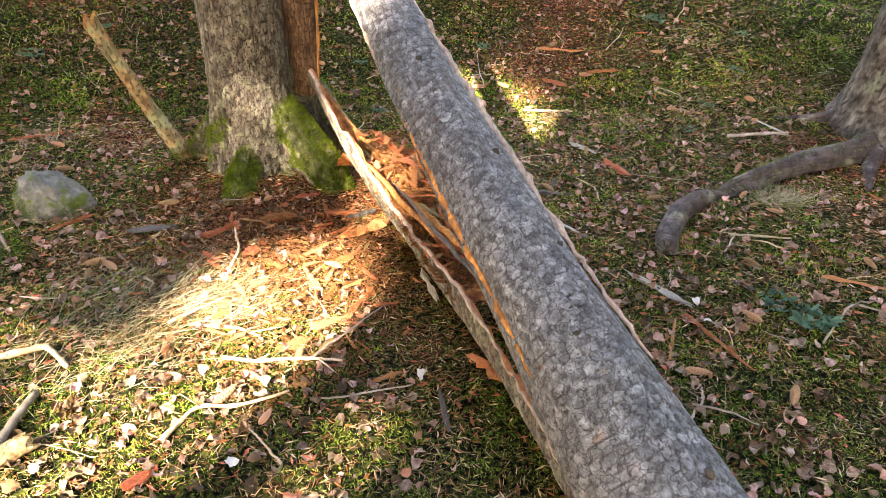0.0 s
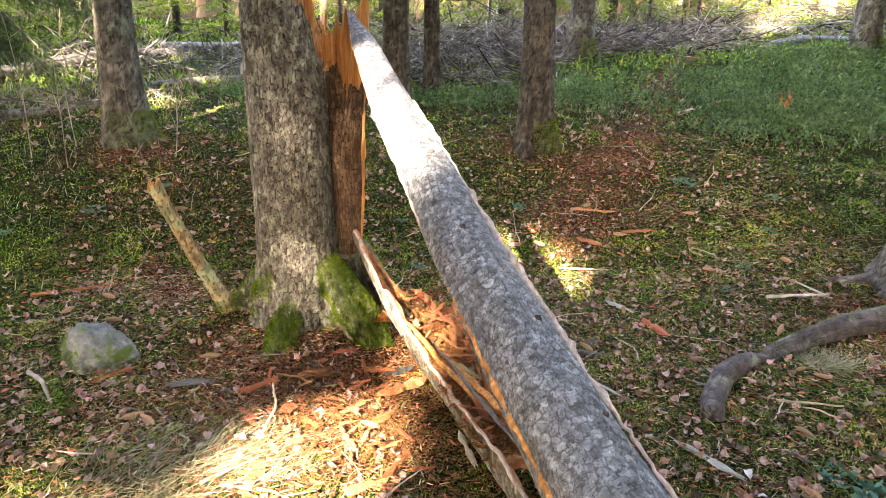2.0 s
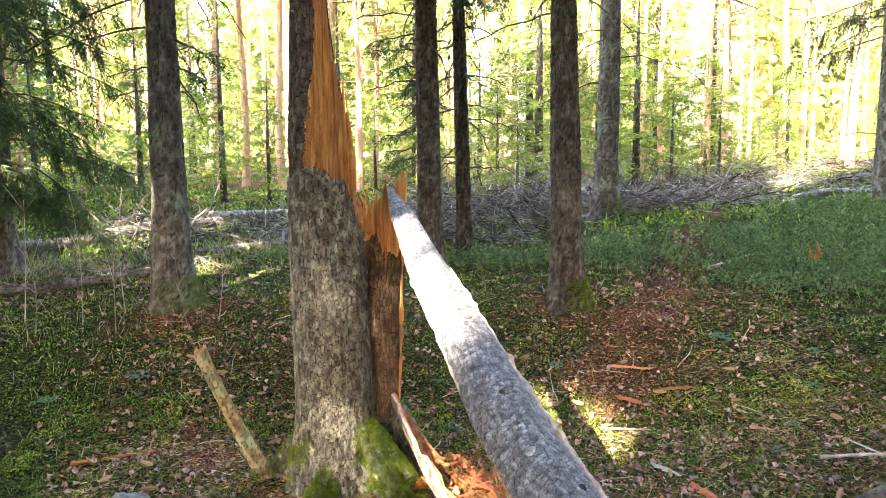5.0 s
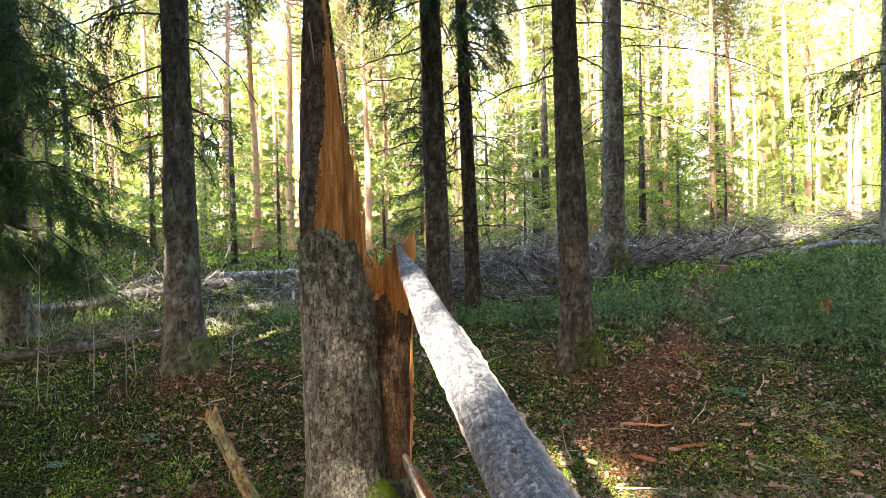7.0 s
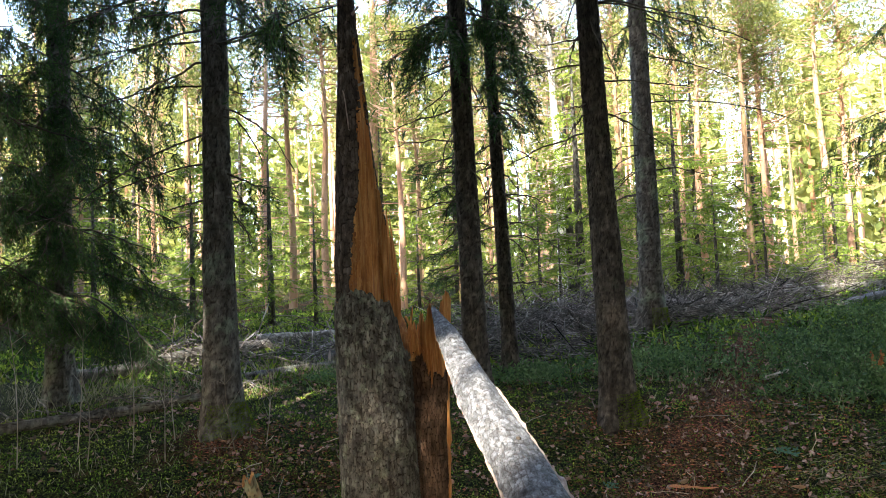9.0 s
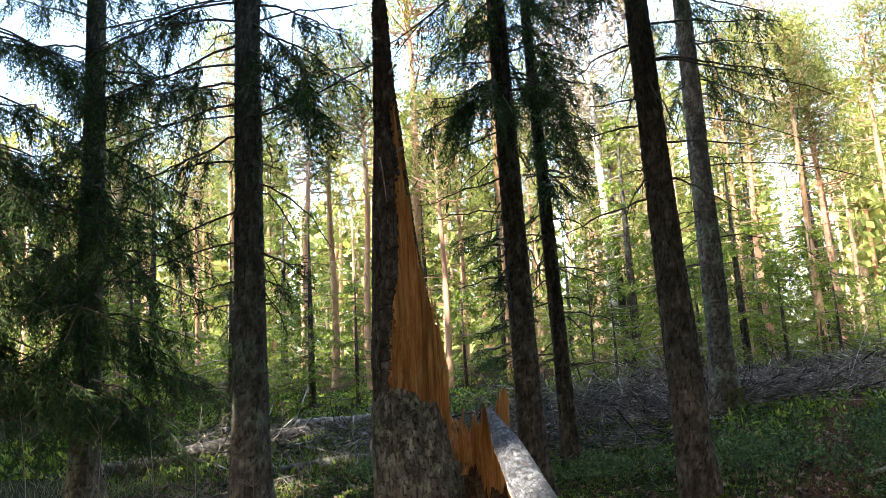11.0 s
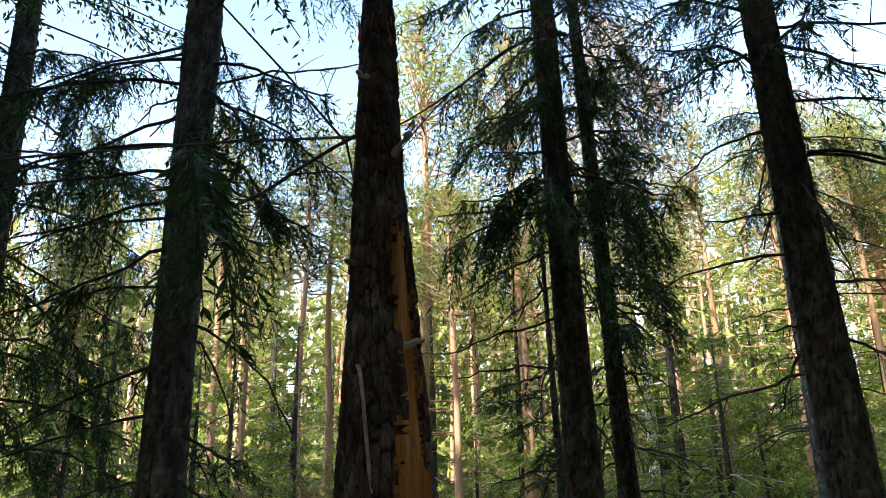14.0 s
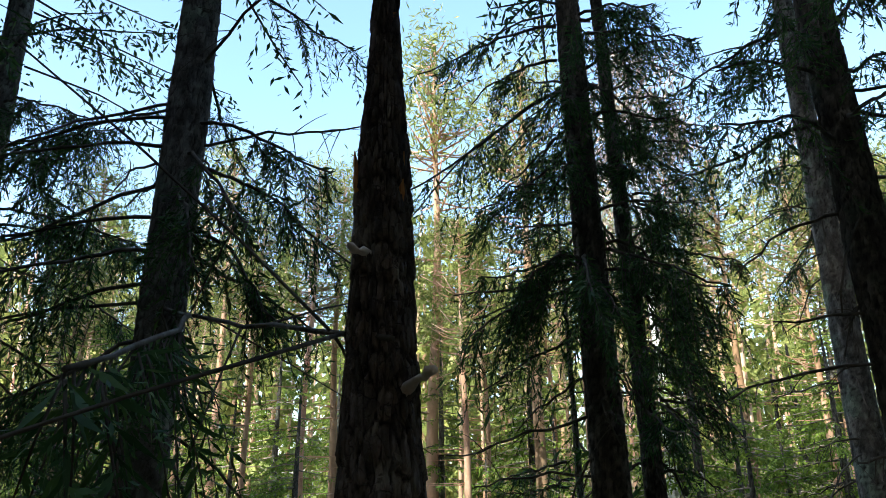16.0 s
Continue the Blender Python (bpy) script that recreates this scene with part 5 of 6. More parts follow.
def needle_litter():
    g = Geo()
    x, y = scatter(130000, -2.3, 3.3, 0.9, 6.5)
    keep = litter_at(x, y) > rng.uniform(-0.35, 0.34, len(x))
    x, y = x[keep], y[keep]
    p = np.stack([x, y, ground_z(x, y) + rng.uniform(0.006, 0.018, len(x))], 1)
    d = rng.normal(size=(len(x), 3)) * np.array([1, 1, 0.22])
    shoots(g, p, d, rng.uniform(0.015, 0.05, len(x)), rng.choice([0.0008, 0.0014, 0.0035, 0.007], len(x), p=[0.5, 0.3, 0.14, 0.06]), crossed=False)
    tagged(new("needle_litter", g.mesh("needle_litter", LITTER, False)), "brown needles and crumbs of bark", "litter", kind="stuff")


needle_litter()


def dry_needles():
    g = Geo()
    x, y = scatter(70000, -2.0, 2.8, 1.1, 4.6)
    keep = value_noise(x * 5, y * 5, 124) + 0.6 * value_noise(x * 17, y * 17, 125) > rng.uniform(-0.9, 0.6, len(x))
    x, y = x[keep], y[keep]
    p = np.stack([x, y, ground_z(x, y) + rng.uniform(0.012, 0.026, len(x))], 1)
    d = rng.normal(size=(len(x), 3)) * np.array([1, 1, 0.18])
    shoots(g, p, d, rng.uniform(0.012, 0.05, len(x)), rng.choice([0.0006, 0.0009, 0.003], len(x), p=[0.5, 0.4, 0.1]), crossed=False)
    tagged(new("dry_needles", g.mesh("dry_needles", STRAW, False)), "pale dry needles and stalks on the moss", "litter", kind="stuff")


dry_needles()


def grass_blades():
    g = Geo()
    spots = [(-0.88, 2.55, 0.36, 800), (-0.62, 2.56, 0.2, 260), (-0.66, 3.9, 0.12, 250), (2.23, 3.22, 0.12, 350), (3.07, 4.71, 0.8, 1100), (2.44, 5.08, 0.6, 500), (-1.0, 2.25, 0.3, 350), (0.9, 3.6, 0.4, 120)]
    for cx, cy, r, n in spots:
        x, y = cx + rng.normal(size=n) * r * 0.6, cy + rng.normal(size=n) * r * 0.45
        az = rng.normal(size=n) * 0.9 + 0.6
        d = np.stack([np.cos(az), np.sin(az), rng.uniform(0.05, 0.5, n)], 1)
        shoots(g, np.stack([x, y, ground_z(x, y) + 0.012], 1), d, rng.uniform(0.06, 0.22, n), rng.uniform(0.0008, 0.0015, n), crossed=False)
    for cx, cy, rx, ry, n, h in ((-2.71, 5.56, 1.35, 1.01, 500, 0.11), (2.2, 7.39, 0.74, 0.74, 500, 0.14), (-3.79, 7.64, 1.48, 0.98, 1400, 0.19), (-1.82, 8.54, 1.15, 0.66, 1100, 0.16), (4.25, 7.06, 1.31, 0.98, 700, 0.18)):
        x, y = cx + rng.normal(size=n) * rx * 0.6, cy + rng.normal(size=n) * ry * 0.6
        d = rng.normal(size=(n, 3)) * np.array([0.5, 0.5, 0.2]) + np.array([0, 0, 0.8])
        shoots(g, np.stack([x, y, ground_z(x, y)], 1), d, h * rng.uniform(0.4, 1.3, n), rng.uniform(0.0015, 0.004, n), crossed=False)
    tagged(new("dry_grass", g.mesh("dry_grass", GRASS, False)), "thin tufts of dry pale grass", "grass", kind="stuff")


grass_blades()


def shrubs():
    g, gw = Geo(), Geo()
    for cx, cy, rx, ry, n, h in ((4.58, 7.75, 1.7, 1.2, 2600, 0.25), (3.84, 6.8, 1.0, 0.7, 1000, 0.16), (6.05, 9.19, 1.31, 0.98, 1500, 0.26), (4.41, 6.57, 0.98, 0.41, 200, 0.16), (2.12, 7.64, 0.66, 0.57, 700, 0.18), (0.72, 7.64, 0.57, 0.41, 500, 0.18), (-1.08, 7.88, 0.82, 0.41, 500, 0.15)):
        x, y = cx + rng.normal(size=n) * rx * 0.5, cy + rng.normal(size=n) * ry * 0.5
        z = ground_z(x, y)
        up = rng.uniform(0.3, 1, n) * h
        base = np.stack([x, y, z], 1)
        tip = base + np.stack([rng.normal(size=n) * 0.05, rng.normal(size=n) * 0.05, up], 1)
        shoots(gw, base, tip - base, up, 0.0014, crossed=False)
        for _ in range(5):
            q = rng.uniform(0.3, 1, n)[:, None]
            shoots(g, base * (1 - q) + tip * q, rng.normal(size=(n, 3)) + np.array([0, 0, 0.2]), rng.uniform(0.03, 0.06, n), rng.uniform(0.007, 0.015, n), crossed=False)
    ob = tagged(empty("blueberry_shrubs"), "low green blueberry shrubs with thin stems", "shrub", kind="stuff")
    part("stems", gw.mesh("stems", LIMB, False), ob)
    part("leaves", g.mesh("leaves", SHRUB, False), ob)


shrubs()


def herb(x, y, size, n=14):
    ob = tagged(empty("herb"), "small blue-green leafy plant in the moss", "plant", "small green plants")
    z = float(ground_z(x, y))
    for a in range(n):
        g = Geo()
        az = rng.uniform(0, 6.28)
        r = size * rng.uniform(0.2, 1)
        c = np.array([x + math.cos(az) * r, y + math.sin(az) * r, z + 0.02 + rng.uniform(0, 0.03)])
        q = rng.uniform(0, 6.28, 6)
        d = np.stack([np.cos(q), np.sin(q), rng.uniform(0.1, 0.6, 6)], 1)
        shoots(g, np.repeat(c[None], 6, 0), d, size * 0.35 * rng.uniform(0.7, 1.2, 6), size * 0.08, crossed=False)
        part("leaf_rosette", g.mesh("leaf_rosette", HERB, False), ob)


for x, y, s in ((2.36, 5.43, 0.113), (1.77, 2.18, 0.13), (1.68, 2.28, 0.08), (2.76, 4.79, 0.0644), (2.42, 4.46, 0.0485), (-2.13, 5.17, 0.0922), (-1.71, 5.49, 0.0719), (0.2, 4.58, 0.0697), (1.02, 5.34, 0.0655), (2.94, 5.12, 0.0607), (2.18, 4.16, 0.0495), (-2.62, 4.85, 0.0746), (0.09, 5.2, 0.0577)):
    herb(x, y, s)


# ---- stone, stub and surface wood ----
def stone():
    bm = bmesh.new()
    bmesh.ops.create_icosphere(bm, subdivisions=5, radius=1)
    for v in bm.verts:
        c = v.co.copy()
        c *= 1.12 + 0.22 * noise.fractal(c * 1.3 + Vector((3, 1, 7)), 1.0, 2.0, 3)
        for face, reach in (((0.6, -0.25, 0.75), 0.60), ((-0.85, -0.35, 0.35), 0.70), ((0.05, -0.92, 0.38), 0.62), ((-0.35, 0.1, 0.93), 0.80), ((0.75, -0.6, 0.1), 0.72), ((-0.5, -0.75, 0.55), 0.74)):
            over = c.dot(Vector(face).normalized()) - reach
            if over > 0:
                c -= Vector(face).normalized() * over * 0.55
        c *= 1 + 0.09 * noise.fractal(v.co * 4.0, 0.8, 2.0, 5)
        v.co = (c.x * 0.215 - 0.01, c.y * 0.16, c.z * 0.20 * (1.05 - 0.42 * c.x))
    me = bpy.data.meshes.new("stone")
    bm.to_mesh(me)
    bm.free()
    for p in me.polygons:
        p.use_smooth = True
    me.materials.append(STONE)
    ob = new("stone", me)
    ob.location = (-1.47, 3.43, 0.045)
    ob.scale = (0.78, 0.78, 0.74)
    tagged(ob, "rounded grey granite stone with patches of moss", "stone")
    v = np.array([tuple(q.co) for q in me.vertices])
    sel = (v[:, 1] < 0.04) & (v[:, 2] < 0.07 + 0.14 * value_noise(v[:, 0] * 15 + 3.4, v[:, 1] * 6 + 5, 131))
    moss_fuzz("moss", v[sel], unit(v[sel]), 9000, ob, "green moss on the side of the stone", (0.008, 0.02))


stone()


def stub():
    ob = empty("branch_stub_in_ground")
    tagged(ob, "broken leaning branch with peeling bark, mossy at its foot", "branch")
    n = 70
    t = np.linspace(0, 1, n)
    p = np.stack([-0.93 - 0.22 * t, 4.10 - 0.55 * t, -0.06 + 0.96 * t - 0.04 * np.sin(t * 3)], 1)
    v, off, tone, crack = barked(p, np.interp(t, [0, 0.12, 0.3, 1], [0.07, 0.05, 0.042, 0.027]), 30, (0.03, 0.05), 0.008, 141, lump=0.12)
    v[-6:, :, 2] += 0.03 * value_noise(np.arange(30)[None] * 0.9, np.zeros((1, 30)), 142) * np.linspace(0, 1, 6)[:, None]
    g = Geo()
    g.add(v.reshape(-1, 3), grid_faces(n, 30))
    part("bark", g.mesh("bark", STUB_BARK, True, {"tone": tone.ravel(), "crack": crack.ravel()}), ob)
    g = Geo()
    c = v[-1].mean(0) - np.array([0, 0, 0.02])
    g.add(np.concatenate([v[-1], [c]]), np.array([[j, (j + 1) % 30, 30] for j in range(30)]))
    part("broken_end", g.mesh("broken_end", WOOD, True, {"tone": rng.uniform(0, 1, 31)}), ob, "bare yellow broken end")
    low = v[:14].reshape(-1, 3)
    moss_fuzz("moss", low, unit((v - p[:, None])[:14].reshape(-1, 3)), 2200, ob, "green moss at the foot")


stub()


def stump_remains(x, y, h):
    ob = empty("rotten_stump")
    tagged(ob, "small rotten red-brown stump in the shrubs", "stump")
    for _ in range(7):
        g = Geo()
        a = rng.uniform(0, 6.28)
        t = np.linspace(0, 1, 6)
        c = np.array([x + 0.07 * math.cos(a), y + 0.07 * math.sin(a), float(ground_z(x, y)) - 0.03])
        pts = c + np.outer(t, np.array([0.05 * math.cos(a), 0.05 * math.sin(a), h * rng.uniform(0.5, 1)]))
        add_tube(g, pts, 0.045 * (1 - t) ** 0.7 + 0.004, 6)
        part("shard", g.mesh("shard", ROT, False), ob)


stump_remains(4.05, 7.11, 0.26)


def broken_branch(a, b, r):
    ob = empty("broken_branch")
    tagged(ob, "short dark branch with a yellow broken end", "branch")
    t = np.linspace(0, 1, 24)[:, None]
    p = np.array(a) * (1 - t) + np.array(b) * t
    p[:, 2] += ground_z(p[:, 0], p[:, 1])
    v, off, tone, crack = barked(p, np.linspace(r, r * 0.85, 24), 24, (0.02, 0.03), 0.006, 143, lump=0.15)
    v[-4:] += unit(p[-1] - p[0]) * (0.02 * value_noise(np.arange(24)[None] * 0.8, np.zeros((1, 24)), 144) * np.linspace(0, 1, 4)[:, None])[..., None]
    g = Geo()
    g.add(v.reshape(-1, 3), grid_faces(24, 24))
    part("bark", g.mesh("bark", STUB_BARK, True, {"tone": tone.ravel() * 0.4, "crack": crack.ravel()}), ob)
    g = Geo()
    c = v[-1].mean(0) - 0.02 * unit(p[-1] - p[0])
    mid = (v[-1] + c) / 2 + rng.normal(size=(24, 3)) * 0.004
    g.add(np.concatenate([v[-1], mid, [c]]), np.concatenate([grid_faces(2, 24)]))
    g.f.append(np.array([[24 + j, 24 + (j + 1) % 24, 48] for j in range(24)]))
    part("broken_end", g.mesh("broken_end", STRAW_WOOD, True, {"tone": rng.uniform(0, 1, 49)}), ob, "torn straw-yellow wood")


broken_branch((-1.13, 1.72, 0.02), (-1.00, 1.80, 0.05), 0.034)


# ---- chips, cones, leaves and sticks ----
def chip_mesh(seed, mat):
    r = np.random.default_rng(seed)
    n = 9
    t = np.linspace(-0.5, 0.5, n)
    w = 0.5 * (1 - np.abs(t * 2) ** 5 * r.uniform(0.2, 0.7)) * (1 + 0.3 * r.normal(size=n))
    lift = 0.06 * np.cumsum(r.normal(size=n)) * 0.3
    rows = []
    for sx, sz in ((-1, -0.4), (-0.6, 0.5), (0.1, 0.75), (0.8, 0.45), (1, -0.35)):
        rows.append(np.stack([t + 0.09 * r.normal(size=n) * (np.abs(t) > 0.4), w * sx + 0.05 * r.normal(size=n), lift + sz * 0.5 * (0.6 + 0.4 * np.abs(w)) + 0.1 * r.normal(size=n)], 1))
    g = Geo()
    g.add(np.stack(rows, 1).reshape(-1, 3), grid_faces(n, 5))
    for e in (0, n - 1):
        g.f.append(np.array([[e * 5 + (j if e else 4 - j) for j in range(5)]]))
    return g.mesh("wood_chip", mat, False)


CHIPS = [chip_mesh(s, CHIP) for s in range(9)] + [chip_mesh(20 + s, WOOD_LONG) for s in range(4)] + [chip_mesh(30 + s, STRAW_WOOD) for s in range(2)]
PLANKS = [chip_mesh(40 + s, WOOD_GREY) for s in range(3)]
DARKS = [chip_mesh(50 + s, CHAR) for s in range(3)]


def lay(mesh, name, x, y, size, turn, tilt=0.0, roll=0.0, up=None, label="", category="", group=""):
    z = float(ground_z(x, y)) + 0.014 if up is None else up
    ob = new(name, mesh)
    ob.matrix_basis = Matrix.Translation((x, y, z + size[2] * 0.35)) @ Euler((roll, tilt, turn)).to_matrix().to_4x4() @ Matrix.Diagonal((*size, 1))
    return tagged(ob, label, category, group)


def trough_floor(x, y):
    """Height of the crumbled wood in the split lower half."""
    return 0.19 + 0.14 * np.clip(y - 2.5, 0, 1) + 0.02 * value_noise(np.asarray(x) * 9.0, np.asarray(y) * 9.0, 151)


def crumbled_heap():
    U, Y = np.meshgrid(np.linspace(0.02, 0.36, 60), np.linspace(2.2, 3.62, 150))
    X = np.interp(Y, [2.2, 2.7, 3.14, 3.62], [0.33, 0.18, 0.04, -0.14]) + U
    Z = trough_floor(X, Y) - 0.9 * np.maximum(0, U - 0.27) - 0.9 * np.maximum(0, Y - 3.36) + 0.012 * value_noise(X * 40, Y * 40, 152)
    g = Geo()
    g.add(np.stack([X, Y, Z], -1).reshape(-1, 3), grid_faces(150, 60, False))
    tagged(new("crumbled_wood", g.mesh("crumbled_wood", ROT)), "heap of crumbled orange-red rotten wood in the split log", "rotten wood", kind="stuff")


crumbled_heap()


for a in range(200):
    x, y = -0.26 + rng.normal() * 0.33, 2.82 + rng.normal() * 0.36
    if rng.uniform() < 0.18:
        x, y = rng.uniform(-2, 3), rng.uniform(1.6, 6.2)
    if math.hypot(x - SNAG_X, y - SNAG_Y) < 0.33 or y < 1.2 or (x > 0.1 - 0.2 * (y - 2.7) and abs(y - 2.6) < 0.9 and x < 0.75):
        continue
    ln = rng.uniform(0.03, 0.10) * (1.4 if a % 6 == 0 else 1)
    lay(CHIPS[a % 15], "wood_chip", x, y, (ln, ln * rng.uniform(0.12, 0.32), ln * rng.uniform(0.12, 0.24)), rng.uniform(0, 6.28), rng.normal() * 0.2, rng.normal() * 0.5, None,
        "red-orange splinter of broken wood on the litter", "wood chip", "wood chips round the broken tree")
for a in range(100):
    y = rng.uniform(2.3, 3.5)
    x = np.interp(y, [2.2, 2.7, 3.14, 3.55], [0.33, 0.20, 0.06, -0.10]) + rng.uniform(0.03, 0.30)
    ln = rng.uniform(0.05, 0.20)
    lay(CHIPS[a % 15], "wood_chip", x, y, (ln, rng.uniform(0.010, 0.034), rng.uniform(0.006, 0.018)), radians(108) + rng.normal() * 0.7, rng.normal() * 0.35, rng.normal() * 0.5, float(trough_floor(x, y)) + rng.uniform(0.0, 0.07),
        "orange splinter lying in the split log", "wood chip", "wood chips in the split log")
def wood_crumbs():
    g = Geo()
    n = 15000
    x, y = -0.30 + rng.normal(size=n) * 0.46, 2.9 + rng.normal(size=n) * 0.48
    keep = np.hypot(x - SNAG_X, y - SNAG_Y) > 0.27
    x, y = x[keep], y[keep]
    p = np.stack([x, y, ground_z(x, y) + rng.uniform(0.008, 0.022, len(x))], 1)
    shoots(g, p, rng.normal(size=(len(x), 3)) * np.array([1, 1, 0.25]), rng.uniform(0.010, 0.036, len(x)), rng.uniform(0.001, 0.0045, len(x)), crossed=True)
    n = 3200
    y = rng.uniform(2.25, 3.5, n)
    x = np.interp(y, [2.2, 2.7, 3.14, 3.62], [0.33, 0.18, 0.04, -0.14]) + rng.uniform(0.02, 0.33, n)
    p = np.stack([x, y, trough_floor(x, y) + rng.uniform(0, 0.03, n)], 1)
    shoots(g, p, rng.normal(size=(n, 3)) * np.array([0.7, 1, 0.35]), rng.uniform(0.015, 0.06, n), rng.uniform(0.0015, 0.006, n), crossed=True)
    tagged(new("wood_crumbs", g.mesh("wood_crumbs", CHIP, False)), "orange and red crumbs of splintered wood", "wood crumbs", kind="stuff")


wood_crumbs()
# larger pieces, one by one
for mesh, x, y, ln, w, th, turn, label in (
        (PLANKS[0], 1.25, 2.47, 0.30, 0.045, 0.02, -58, "flat grey-brown split lath on the moss"), (CHIPS[9], 2.13, 2.4, 0.26, 0.03, 0.02, -30, "bright orange split lath on the moss"),
        (CHIPS[1], 1.33, 2.1, 0.32, 0.025, 0.015, -75, "thin red strip of wood on the moss"), (CHIPS[10], 1.17, 2.12, 0.22, 0.022, 0.015, 62, "brown strip of wood on the moss"),
        (PLANKS[1], 1.4, 3.98, 0.22, 0.05, 0.02, -60, "grey split piece of wood"), (CHIPS[2], 1.5, 3.66, 0.20, 0.06, 0.035, -75, "red rotten chunk of wood"),
        (PLANKS[2], 0.29, 2.57, 0.24, 0.04, 0.03, -80, "grey chip leaning by the log"), (CHIPS[11], 0.43, 2.0, 0.20, 0.06, 0.04, -60, "orange-brown chunk beside the log"),
        (CHIPS[3], -0.64, 3.12, 0.18, 0.05, 0.045, 35, "red rotten chunk of wood"), (CHIPS[4], -0.37, 3.2, 0.17, 0.06, 0.04, 5, "red rotten chunk of wood"),
        (CHIPS[5], -0.06, 3.23, 0.15, 0.06, 0.04, -10, "red rotten chunk of wood"), (CHIPS[0], -0.47, 2.91, 0.09, 0.08, 0.03, 70, "orange rounded chunk of wood"),
        (CHIPS[12], 0.05, 3.05, 0.24, 0.07, 0.06, 30, "orange-brown chunk against the split log"), (DARKS[0], 0.02, 3.22, 0.14, 0.05, 0.04, 25, "dark wet piece of bark"),
        (CHIPS[9], 1.58, 5.24, 0.30, 0.035, 0.025, -18, "pale orange lath on the path"), (CHIPS[6], 1.45, 4.91, 0.28, 0.04, 0.03, -50, "red-brown lath on the moss"),
        (CHIPS[7], 1.85, 4.97, 0.26, 0.06, 0.04, 12, "red rotten piece on the moss"), (PLANKS[0], 2.7, 4.15, 0.28, 0.025, 0.012, -75, "pale split lath by the roots"),
        (DARKS[1], 1.62, 2.42, 0.10, 0.03, 0.02, -55, "dark flake of bark"), (DARKS[2], 0.25, 1.82, 0.20, 0.025, 0.02, -88, "dark stick-like strip of bark"),
        (DARKS[0], 1.0, 3.4, 0.24, 0.035, 0.03, -20, "dark wet piece of branch"), (DARKS[1], 1.08, 3.5, 0.16, 0.03, 0.02, 60, "dark wet piece of branch"), (PLANKS[1], 0.98, 3.1, 0.3, 0.035, 0.02, -55, "grey lath beside the log"),
        (DARKS[2], -0.95, 3.15, 0.22, 0.05, 0.03, 10, "dark curled piece of bark"), (CHIPS[8], -1.35, 3.25, 0.18, 0.03, 0.025, 40, "orange strip of wood"), (CHIPS[10], -0.55, 2.5, 0.10, 0.12, 0.02, 80, "flat orange piece in the sun"),
        (CHIPS[9], -0.12, 2.38, 0.16, 0.07, 0.02, 20, "pale orange piece in the sun"), (CHIPS[3], 0.0, 2.5, 0.18, 0.05, 0.03, 60, "red splinter in the sun"), (CHIPS[4], -0.72, 2.33, 0.15, 0.03, 0.02, 85, "red splinter in the sun")):
    lay(mesh, "wood_chip", x, y, (ln, w * 0.72, th), radians(turn), 0, rng.normal() * 0.1, None, label, "wood chip", "larger pieces of wood")


def cone_mesh(seed):
    r = np.random.default_rng(seed)
    n, k = 26, 16
    t = np.linspace(0, 1, n)
    prof = np.sin(np.clip(t * 1.02 + 0.02, 0, 1) * np.pi) ** 0.55 * (1 - 0.35 * t)
    i, j = np.meshgrid(np.arange(n), np.arange(k), indexing="ij")
    scale = 1 + 0.16 * (((i + 2 * (j % 2)) % 3) - 1)
    th = j * 2 * np.pi / k
    rr = prof[:, None] * scale
    v = np.stack([t[i] - 0.5, rr * np.cos(th) * 0.5, rr * np.sin(th) * 0.5], -1)
    v[..., 2] += 0.08 * r.normal() * (t[:, None] - 0.5) ** 2 * 4
    g = Geo()
    g.add(v.reshape(-1, 3), grid_faces(n, k))
    return g.mesh("spruce_cone", CONE, False)


CONES = [cone_mesh(s) for s in range(3)]
for a in range(64):
    x, y = rng.uniform(-1.9, 2.8), rng.uniform(1.3, 5.6)
    if math.hypot(x - SNAG_X, y - SNAG_Y) < 0.4 or (abs(x - np.interp(y, [0.7, 3.6], [0.75, 0.0])) < 0.32 and y < 3.7):
        x -= 0.85
    ln = rng.uniform(0.07, 0.12)
    lay(CONES[a % 3], "spruce_cone", x, y, (ln, ln * 0.3, ln * 0.3), rng.uniform(0, 6.28), rng.normal() * 0.1, 0, None, "brown spruce cone lying on the moss", "cone", "fallen spruce cones")


def leaf_arrays(r, nu=5, nv=3):
    """A curled oval leaf, 1 long."""
    u = np.linspace(-0.5, 0.5, nu)[:, None]
    s = np.linspace(-1, 1, nv)[None]
    w = 0.42 * np.clip(1 - (2 * np.abs(u + 0.06)) ** 2.2, 0.002, 1) ** 0.6 * (1 + 0.10 * r.normal(size=(nu, 1)))
    curl, fold, twist = r.uniform(-0.7, 1.3), r.uniform(-0.6, 1.0), r.normal() * 0.5
    z = curl * u ** 2 + fold * s ** 2 * w + twist * u * s + 0.06 * r.normal(size=(nu, nv))
    v = np.stack([u + 0.03 * r.normal(size=(nu, nv)), w * s, z], -1)
    return v.reshape(-1, 3), grid_faces(nu, nv, False)


LEAVES = []
for s in range(10):
    g = Geo()
    g.add(*leaf_arrays(np.random.default_rng(300 + s), 8, 5))
    LEAVES.append(g.mesh("dead_leaf", LEAF_BROWN if s % 5 in (1, 3) else LEAF, True))


def off_the_log(x, y):
    return (abs(x - np.interp(y, [0.7, 2.4, 3.6], [0.72, 0.35, -0.02])) > 0.27 or y > 3.75) and math.hypot(x - SNAG_X, y - SNAG_Y) > 0.34


